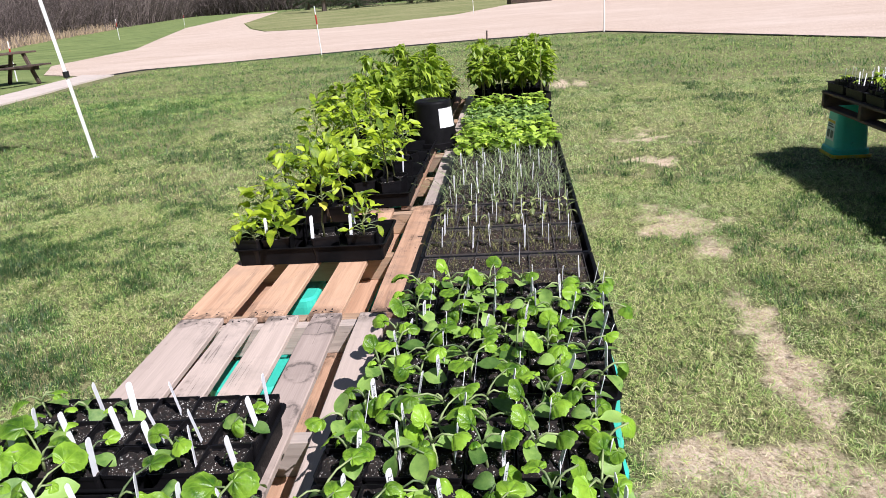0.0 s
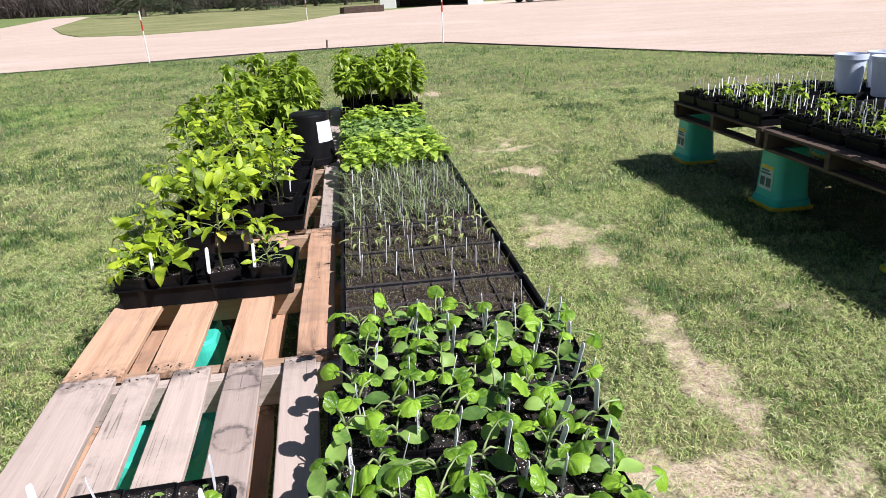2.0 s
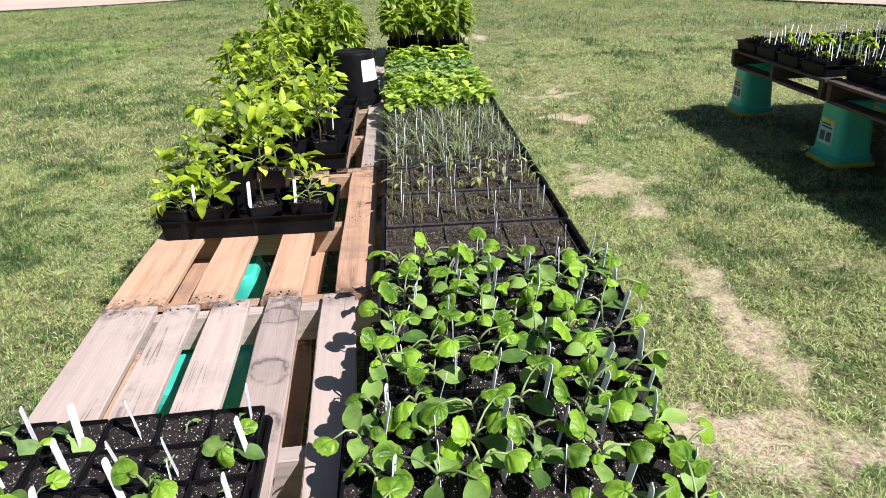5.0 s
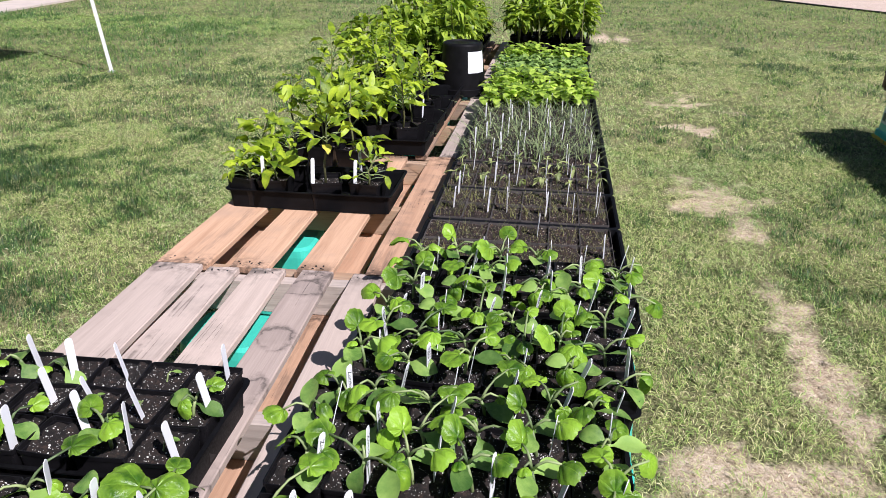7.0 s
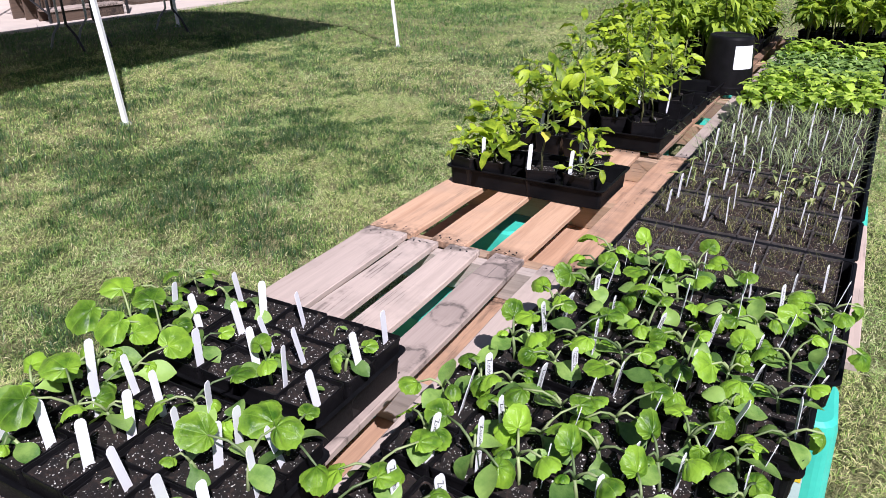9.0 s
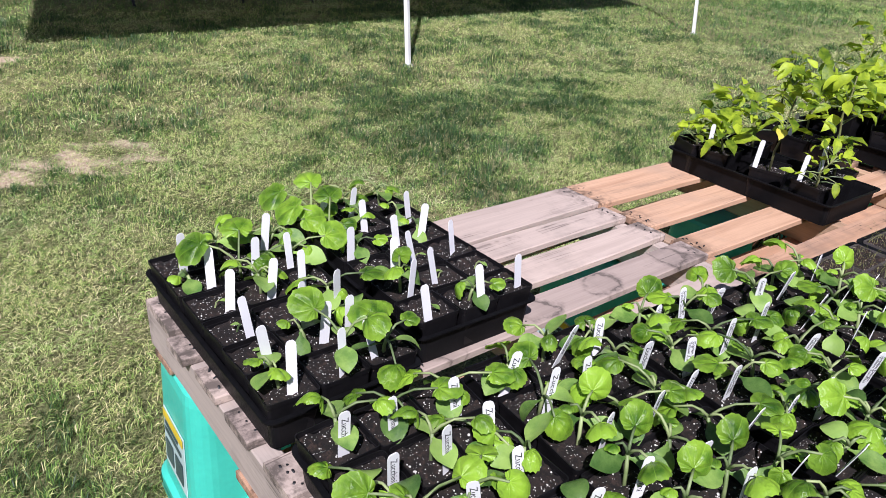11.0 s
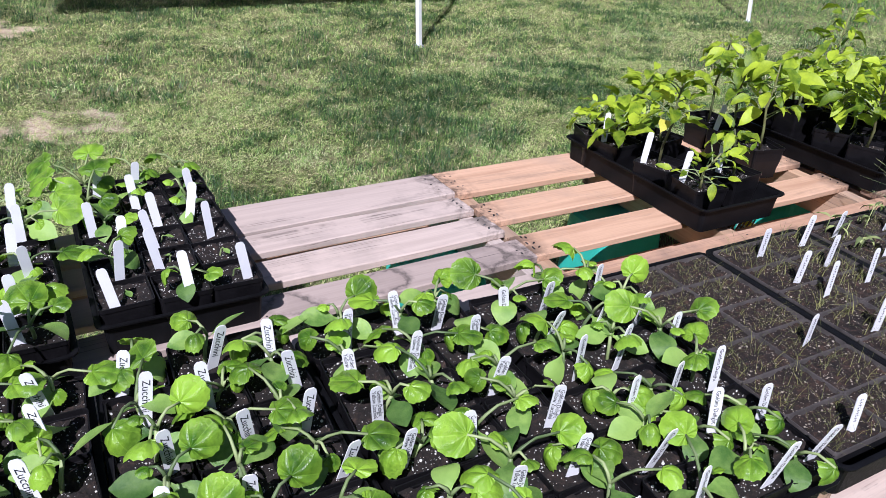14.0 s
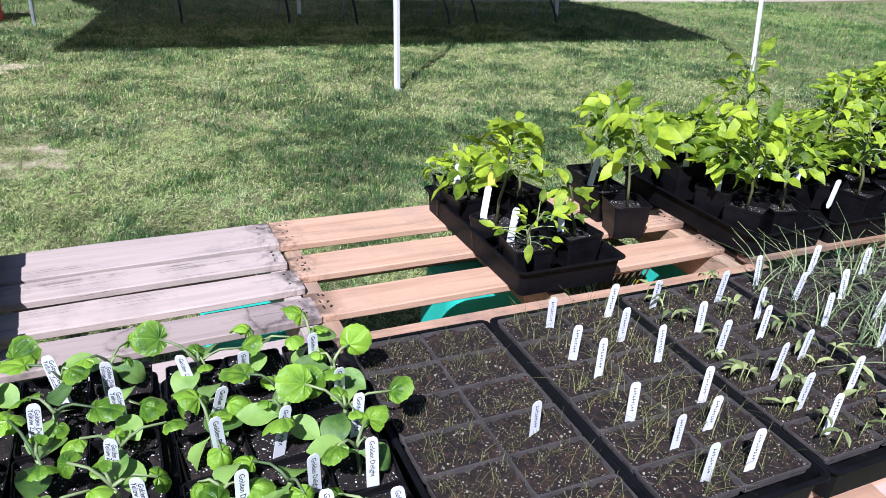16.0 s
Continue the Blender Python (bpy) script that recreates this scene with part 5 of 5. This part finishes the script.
# ---- canopy on the lawn ----
def canopy():
    c = thing("canopy", "large white-legged party canopy shading the lawn", "canopy")
    x0, x1, eave = -3.52, -6.85, 2.1
    legs = [((-3.40, 5.2), (-3.52, 5.02)), ((-3.28, 1.57), (-3.52, 1.57)), ((-3.45, -2.15), (-3.52, -2.0)), ((-6.85, 5.15), (-6.85, 5.02)), ((-6.9, 1.7), (-6.85, 1.6)), ((-6.9, -2.1), (-6.85, -2.0))]
    for (bx, by), (tx, ty) in legs:
        leg = Shape().tube([(bx, by, 0.0), (bx + (tx - bx) * 0.5, by + (ty - by) * 0.5, eave * 0.5), (tx, ty, eave)], 0.022, 4)
        ob = part("leg", leg.mesh("leg", M_WHITE), c)
        f = 0.87 / eave
        part("clamp", Shape().loft([circle(0.03, z, 10, bx + (tx - bx) * f, by + (ty - by) * f) for z in (0.84, 0.9)]).mesh("clamp", M_DARK), ob)
        part("foot", Shape().loft([rect(0.03, 0.03, 0.006, z, 2, bx, by) for z in (-0.012, 0.006)]).mesh("foot", M_STEEL), ob)
    ridge, ym = (x0 + x1) / 2, 1.5
    top = Shape()
    ys = (-2.0, 0.0, 3.0, 5.02)
    top.loft([[(x0, y, eave + 0.02), (ridge, y + (0.0 if 0 <= y <= 3 else 0), eave + 0.75), (x1, y, eave + 0.02), (x1, y, eave), (ridge, y, eave + 0.73), (x0, y, eave)] for y in ys])
    part("roof_cloth", top.mesh("roof_cloth", M_CANVAS), c)
    for y in (-2.0, 1.57, 5.02):
        part("roof_bar", Shape().tube([(x0, y, eave - 0.02), (ridge, y, eave + 0.7), (x1, y, eave - 0.02)], 0.016, 5).mesh("roof_bar", M_WHITE), c)


canopy()


def garden_table(x, y, rz):
    """A dark iron table on two arched feet, only its legs low enough to be seen."""
    t = thing("iron_table", "dark iron garden table with arched feet under the canopy", "table", pose(x, y, 0, 0, 0, rz))
    part("tabletop", Shape().box((-0.75, -0.4, 0.71), (0.75, 0.4, 0.74), 0.008).mesh("tabletop", M_STEEL), t)
    for sx in (-0.55, 0.55):
        part("leg", Shape().tube([(sx, -0.06, 0.71), (sx, -0.06, 0.28), (sx, -0.2, 0.16), (sx, -0.3, 0.0)], 0.014, 6).mesh("leg", M_DARK), t)
        part("leg", Shape().tube([(sx, 0.06, 0.71), (sx, 0.06, 0.28), (sx, 0.2, 0.16), (sx, 0.3, 0.0)], 0.014, 6).mesh("leg", M_STEEL), t)


garden_table(-6.4, 2.7, 90)
garden_table(-6.5, 4.2, 90)
garden_table(-6.6, 0.9, 90)
barrel = thing("red_bin", "small red metal bin standing on the lawn", "bin", pose(-6.55, -1.45, 0))
part("body", Shape().loft([circle(r, z, 24) for r, z in ((0.19, 0.0), (0.2, 0.01), (0.2, 0.2), (0.206, 0.21), (0.2, 0.22), (0.2, 0.44), (0.206, 0.45), (0.19, 0.455))]).mesh("body", M_RED), barrel)
post = thing("steel_post", "thin grey steel post standing beside the bin", "post", pose(-6.3, -0.98, 0))
part("shaft", Shape().tube([(0, 0, -0.05), (0, 0, 1.4)], 0.02, 8).mesh("shaft", M_STEEL), post)


# ---- beyond the footpath: house front, bed, steps ----
slab("patio", [(-9.26, 3.78), (-9.26, 6.4), (-12, 6.4), (-12, 3.78)], -0.05, 0.016, M_CONCRETE, "pinkish concrete apron before the house steps", "patio")
bend = [(-9.3 - 0.5 * (1 - math.cos(a)), 3.26 + 0.5 * math.sin(a)) for a in [math.pi / 2 * k / 6 for k in range(7)]]
slab("mulch_bed", [(-9.28, -6)] + bend + [(-12, 3.76), (-12, -6)], -0.05, 0.06, M_MULCH, "dark mulched flower bed with a rounded end", "flower bed")
slab("mulch_bed", [(-9.28, 6.45), (-9.3, 8.5), (-9.9, 9.4), (-12, 9.4), (-12, 6.45)], -0.05, 0.06, M_MULCH, "dark mulched flower bed beyond the steps", "flower bed")
house = thing("house", "low house front with pale horizontal siding", "house")
wall = part("wall", Shape().box((-16, -12, 0), (-12.1, 12, 3.2)).mesh("wall", M_SIDING), house)
for k in range(16):
    z = 0.02 + 0.2 * k
    part("siding_board", Shape().loft([[(-12.1, -12, z), (-12.06, -12, z), (-12.09, -12, z + 0.198), (-12.1, -12, z + 0.198)], [(-12.1, 12, z), (-12.06, 12, z), (-12.09, 12, z + 0.198), (-12.1, 12, z + 0.198)]]).mesh("siding_board", M_SIDING), house)
part("roof", Shape().loft([[(-16.5, y, 3.2), (-11.6, y, 3.2), (-11.6, y, 3.35), (-14, y, 4.6), (-16.5, y, 3.35)] for y in (-12.4, 12.4)]).mesh("roof", M_BARK), house)
stalks = Shape()
rng = random.Random(3)
for _ in range(420):
    x, y = rng.uniform(-11.6, -9.6), rng.choice((rng.uniform(-1.5, 3.3), rng.uniform(6.9, 8.8)))
    h = rng.uniform(0.08, 0.4)
    stalks.tube([(x, y, 0.03), (x + rng.uniform(-0.06, 0.06), y + rng.uniform(-0.06, 0.06), h)], 0.006, 3)
thing("dry_stalks", "dry pale stalks of last year's flowers", "dry plants", kind="stuff", me=stalks.mesh("dry_stalks", M_REED))
for k, (x, y, r) in enumerate(((-9.55, 3.5, 0.045), (-9.7, 3.42, 0.055), (-9.62, 3.26, 0.04), (-9.9, 3.5, 0.05), (-9.5, 3.05, 0.04), (-9.6, 6.8, 0.045), (-9.5, 7.1, 0.04))):
    stone = Shape().loft([[(r * q * math.cos(u) * (1 + 0.15 * math.sin(3 * u + k)), 0.8 * r * q * math.sin(u), r * z) for u in [math.tau * i / 9 for i in range(9)]] for q, z in ((0.7, 0), (1, 0.25), (0.85, 0.6), (0.4, 0.85))])
    thing("garden_stone", "pale rounded stone lying in the mulch bed", "stone", pose(x, y, 0.058, 0, 0, 40 * k), "stones in the bed", me=stone.mesh("garden_stone", M_PAPER, smooth=True))
stairs = thing("wooden_steps", "weathered wooden steps with dark metal railings", "steps", pose(-8.42, 4.38, 0.02))
for k in range(4):
    for j in range(2):
        part("tread", Shape().box((-0.3 * k - 0.15 * j - 0.14, 0.03, 0.17 * k + 0.135), (-0.3 * k - 0.15 * j, 1.19, 0.17 * k + 0.17), 0.005).mesh("tread", M_GREY), stairs)
    part("riser", Shape().box((-0.3 * k - 0.05, 0.05, 0.0), (-0.3 * k - 0.02, 1.17, 0.17 * k + 0.133), 0.004).mesh("riser", M_SHADY), stairs)
for y in (0.0, 1.22):
    rail = part("railing", Shape().tube([(0.0, y, 0.0), (0.0, y, 0.9), (-1.3, y, 1.6), (-1.3, y, 0.0)], 0.02, 6).mesh("railing", M_DARK), stairs, None, "dark metal railing")
    part("lower_bar", Shape().tube([(0.0, y, 0.12), (-1.3, y, 0.72)], 0.014, 5).mesh("lower_bar", M_DARK), rail)
    for k in range(1, 9):
        x = -1.3 * k / 9
        part("baluster", Shape().tube([(x, y, 0.12 - x * 0.46), (x, y, 0.9 - x * 0.53)], 0.009, 5).mesh("baluster", M_DARK), rail)


def picnic_table():
    t = thing("picnic_table", "dark weathered wooden picnic table with benches", "picnic table", pose(-11.3, 14.6, 0, 0, 0, 66))
    for k in range(5):
        part("top_plank", Shape().box((-0.95, -0.37 + 0.15 * k, 0.72), (0.95, -0.23 + 0.15 * k, 0.76), 0.005).mesh("top_plank", M_SHADY), t)
    for sy in (-1, 1):
        for k in range(2):
            y = sy * 0.72 + (k - 0.5) * 0.14
            part("bench_plank", Shape().box((-0.95, y - 0.065, 0.42), (0.95, y + 0.065, 0.46), 0.005).mesh("bench_plank", M_SHADY), t)
    for sx in (-0.65, 0.65):
        part("cross_bar", Shape().box((sx - 0.02, -0.78, 0.33), (sx + 0.02, 0.78, 0.42), 0.004).mesh("cross_bar", M_SHADY), t)
        for sy in (-1, 1):
            part("leg", Shape().tube([(sx + 0.03, sy * 0.62, 0.0), (sx + 0.03, sy * 0.25, 0.72)], 0.05, 4).mesh("leg", M_SHADY), t)


picnic_table()


def stake(x, y, tall):
    s = thing("marker_stake", "thin white driveway marker with a red band", "marker", pose(x, y, 0, jit(2), jit(2), 0), "driveway markers")
    part("rod", Shape().tube([(0, 0, -0.05), (0, 0, tall)], [0.016, 0.014], 8).mesh("rod", M_WHITE), s)
    part("red_band", Shape().loft([circle(0.02, z, 10) for z in (tall * 0.62, tall * 0.82)]).mesh("red_band", M_RED), s)


for x, y, h in ((-4.2, 17.95, 1.25), (3.43, 18.8, 1.3), (-24.3, 44.4, 1.25), (-29.5, 66, 1.3), (-1.24, 41.0, 1.3), (-11.9, 16.2, 1.0)):
    stake(x, y, h)


# ---- garage, car, trees, brush ----
def garage():
    g = thing("garage", "white-framed garage with an open dark doorway", "garage", pose(8.6, 66, 0, 0, 0, -14))
    for a, b in ((-4.6, -3.2), (3.3, 4.1)):
        part("front_wall", Shape().box((a, -0.2, 0), (b, 0.2, 4.2)).mesh("front_wall", M_WHITE), g)
    part("header", Shape().box((-3.2, -0.18, 2.9), (3.3, 0.18, 4.2)).mesh("header", M_WHITE), g)
    part("side_wall", Shape().box((-4.6, 0.2, 0), (-4.35, 9, 4.2)).mesh("side_wall", M_WHITE), g)
    part("side_wall", Shape().box((3.85, 0.2, 0), (4.1, 9, 4.2)).mesh("side_wall", M_WHITE), g)
    part("back_wall", Shape().box((-4.35, 8.8, 0), (3.85, 9.0, 4.2)).mesh("back_wall", M_BARK), g)
    part("roof", Shape().loft([[(-5.0, y, 4.2), (4.8, y, 4.2), (4.8, y, 4.35), (-0.1, y, 6.2), (-5.0, y, 4.35)] for y in (-0.6, 9.4)]).mesh("roof", M_BARK), g)


garage()


def parked_car():
    c = thing("parked_car", "dark grey parked van on the gravel", "car", pose(17.9, 62.2, 0.012, 0, 0, 12) @ Matrix.Scale(1.2, 4))
    prof = [(-2.45, 0.35), (-2.5, 0.7), (-2.45, 1.0), (-1.5, 1.12), (-0.75, 1.72), (1.9, 1.78), (2.4, 1.1), (2.48, 0.6), (2.4, 0.35)]
    part("body", Shape().loft([[(x, y, z) for x, z in prof] for y in (-0.92, 0.92)]).mesh("body", M_CARPAINT), c)
    for y in (-0.925, 0.925):
        part("side_window", Shape().loft([[(-1.35, y, 1.14), (1.95, y, 1.14), (1.75, y, 1.66), (-0.7, y, 1.62)], [(-1.35, y * 1.004, 1.14), (1.95, y * 1.004, 1.14), (1.75, y * 1.004, 1.66), (-0.7, y * 1.004, 1.62)]]).mesh("side_window", M_DARK), c)
        for x in (-1.55, 1.5):
            w = part("wheel", Shape().loft([circle(r, z, 20) for r, z in ((0.3, -0.11), (0.34, -0.09), (0.34, 0.09), (0.3, 0.11))]).mesh("tyre", M_TYRE), c, pose(x, y * 0.93, 0.34, 90, 0, 0))
            part("rim", Shape().loft([circle(0.2, z, 16) for z in (-0.115, 0.115)]).mesh("rim", M_STEEL), w)


parked_car()
# added dark box, planks and soil, standing for the garage wall's cast shadow
box = thing("timber_planter", "low dark box standing in for the garage wall's shadow", "planter", pose(2.2, 57.2, 0.012, 0, 0, 15))
for k in range(3):
    part("plank", Shape().box((-1.6, -0.6, 0.17 * k), (1.6, -0.5, 0.17 * k + 0.16), 0.01).mesh("plank", M_SHADY), box)
part("soil", Shape().box((-1.6, -0.49, 0.0), (1.6, 0.6, 0.45), 0.01).mesh("soil", M_SHADY), box)
peg = thing("edge_peg", "short rusty metal peg at the lawn edge", "peg", pose(0.25, 19.0, 0, 4, 2, 0))
part("shaft", Shape().tube([(0, 0, -0.05), (0, 0, 0.2), (0.01, 0, 0.24)], 0.025, 6).mesh("shaft", M_BARK), peg)


wagon = thing("farm_wagon", "old farm wagon with pale spoked wheels and a red frame", "wagon", pose(30.8, 47.8, 0.012, 0, 0, 55))
for k in range(4):
    rim = [(0.62 * math.cos(math.tau * i / 20), 0, 0.62 + 0.62 * math.sin(math.tau * i / 20)) for i in range(21)]
    wheel = part("wheel", Shape().tube(rim, 0.035, 6).mesh("wheel", M_REED), wagon, pose(-1.3 + 0.75 * k, 0.35 * (k % 2), 0.035))
    for i in range(6):
        a = math.pi * i / 6
        part("spoke", Shape().tube([(-0.6 * math.cos(a), 0, 0.62 - 0.6 * math.sin(a)), (0.6 * math.cos(a), 0, 0.62 + 0.6 * math.sin(a))], 0.02, 5).mesh("spoke", M_REED), wheel)
part("frame", Shape().box((-1.6, -0.1, 0.62), (3.4, 0.6, 0.78), 0.02).mesh("frame", M_RED), wagon)
for x in (1.9, 2.9):
    part("leg", Shape().box((x - 0.06, 0.0, 0.0), (x + 0.06, 0.12, 0.62), 0.01).mesh("leg", M_RED), wagon)


def conifer(x, y, tall, wide, seed, bare=0.04):
    t = thing("conifer", "dark green conifer with drooping branches", "tree", pose(x, y, 0), "conifers beyond the yard")
    rng = random.Random(seed)
    part("trunk", Shape().tube([(0, 0, -0.1), (0.05, 0.02, tall * 0.3), (0.03, 0.02, tall * 0.6), (0, 0, tall)], [0.34, 0.26, 0.15, 0.02], 8).mesh("trunk", M_BARK), t)
    s = Shape()
    for k in range(120):
        q = bare + (0.98 - bare) * (k / 120) ** 1.5
        a = k * 2.4 + rng.uniform(-0.4, 0.4)
        r = wide * (1 - q) ** 0.8 * rng.uniform(0.45, 1.2) + 0.1
        z = tall * q + rng.uniform(-0.25, 0.25)
        dx, dy = math.cos(a), math.sin(a)
        s.tube([(0, 0, z + 0.1), (dx * r * 0.5, dy * r * 0.5, z), (dx * r, dy * r, z - 0.2 * r)], [0.05, 0.03, 0.008], 3, 1)
        for m in range(34):
            u = 0.12 + 0.95 * (m + rng.random()) / 34
            px, py, pz = dx * r * u + rng.uniform(-0.16, 0.16), dy * r * u + rng.uniform(-0.16, 0.16), z - 0.2 * r * u * u + rng.uniform(-0.1, 0.05)
            w = rng.uniform(0.14, 0.42) * (1.2 - 0.5 * u)
            b = a + rng.choice((-1, 1)) * rng.uniform(0.3, 1.3)
            ex, ey = math.cos(b) * w, math.sin(b) * w
            s.sheet([[(px - ey * 0.22, py + ex * 0.22, pz), (px + ey * 0.22, py - ex * 0.22, pz)], [(px + ex - ey * 0.06, py + ey + ex * 0.06, pz - 0.14), (px + ex + ey * 0.06, py + ey - ex * 0.06, pz - 0.18)]])
    tagged(part("crown", s.mesh("crown", M_FIR, M_BARK), t), kind="stuff")


for k, (x, y, h, w, bare) in enumerate(((-23.3, 94.5, 13, 4.4, 0.13), (-20.5, 102, 13, 4.8, 0.015), (-9.7, 98.4, 13, 4.4, 0.03), (-13.8, 108, 12, 4.4, 0.08), (-3.2, 112, 11, 4.2, 0.08), (1.2, 104, 10, 3.4, 0.1),
                                        (-34, 126, 13, 4.4, 0.05), (-27, 128, 12, 4, 0.04), (5.5, 108, 11, 3.6, 0.1), (-7, 124, 12, 4, 0.2))):
    conifer(x, y, h, w, k, bare)


def brush(name, label, x0, y0, x1, y1, deep, count, tall, thick, seed, category="brush", mats=(M_TWIG, M_PALETWIG), splay=0.55, twigs=4):
    """A tangle of many-stemmed bare shrubs along a line."""
    rng = random.Random(seed)
    s = Shape()
    d = Vector((x1 - x0, y1 - y0, 0))
    n = Vector((-d.y, d.x, 0)).normalized()

    def strip(a, b, w, slot):
        side = Vector((rng.uniform(-1, 1), rng.uniform(-1, 1), rng.uniform(-0.6, 0.6))).normalized() * w
        mid = a.lerp(b, 0.5) + Vector((rng.uniform(-0.1, 0.1), rng.uniform(-0.1, 0.1), rng.uniform(-0.05, 0.1))) * (b - a).length
        s.sheet([[a - side, a + side], [mid - side * 0.7, mid + side * 0.7], [b - side * 0.25, b + side * 0.25]], slot)
        return mid

    for _ in range(count):
        b = Vector((x0, y0, -0.05)) + d * rng.random() + n * deep * rng.random() ** 1.4
        h = tall * rng.uniform(0.35, 1.1)
        for _ in range(3):
            slot = 1 if rng.random() < 0.22 else 0
            e = b + Vector((rng.uniform(-splay, splay) * h, rng.uniform(-splay, splay) * h, h * rng.uniform(0.5, 1)))
            w = thick * rng.uniform(0.5, 1.5)
            mid = strip(b, e, w, slot)
            for _ in range(twigs):
                p = b.lerp(mid, rng.uniform(0.3, 1)) if rng.random() < 0.4 else mid.lerp(e, rng.random())
                f = p + Vector((rng.uniform(-0.35, 0.35) * h, rng.uniform(-0.35, 0.35) * h, rng.uniform(-0.08, 0.3) * h))
                strip(p, f, w * 0.45, 1 if rng.random() < 0.3 else slot)
    thing(name, label, category, kind="stuff", me=s.mesh(name, *mats))


thick = "dense thicket of bare brown-grey brush"
brush("bare_brush", thick, -26.5, 30, -37, 56, 7, 1500, 4.2, 0.018, 1)
brush("bare_brush", thick, -37, 56, -46, 82, 9, 1500, 5.0, 0.024, 6)
brush("bare_brush", thick, -46, 82, -76, 176, 14, 1400, 8, 0.045, 7)
brush("far_wood", "far bare wood behind the yard", -86, 178, 6, 132, 16, 1300, 13, 0.08, 2)
brush("far_wood", "far bare wood behind the yard", 8, 112, 34, 92, 10, 1100, 10, 0.06, 3)
brush("far_wood", "far bare wood behind the yard", 31, 92, 38, 36, -9, 1500, 8, 0.05, 5)
reeds = "pale dry reeds at the foot of the brush"
brush("dry_reeds", reeds, -25.8, 31, -36.4, 57, 1.6, 900, 1.0, 0.02, 4, "reeds", (M_REED, M_PALETWIG), 0.3, 1)
brush("dry_reeds", reeds, -36.4, 57, -45.4, 83, 1.6, 500, 1.0, 0.025, 9, "reeds", (M_REED, M_PALETWIG), 0.3, 1)
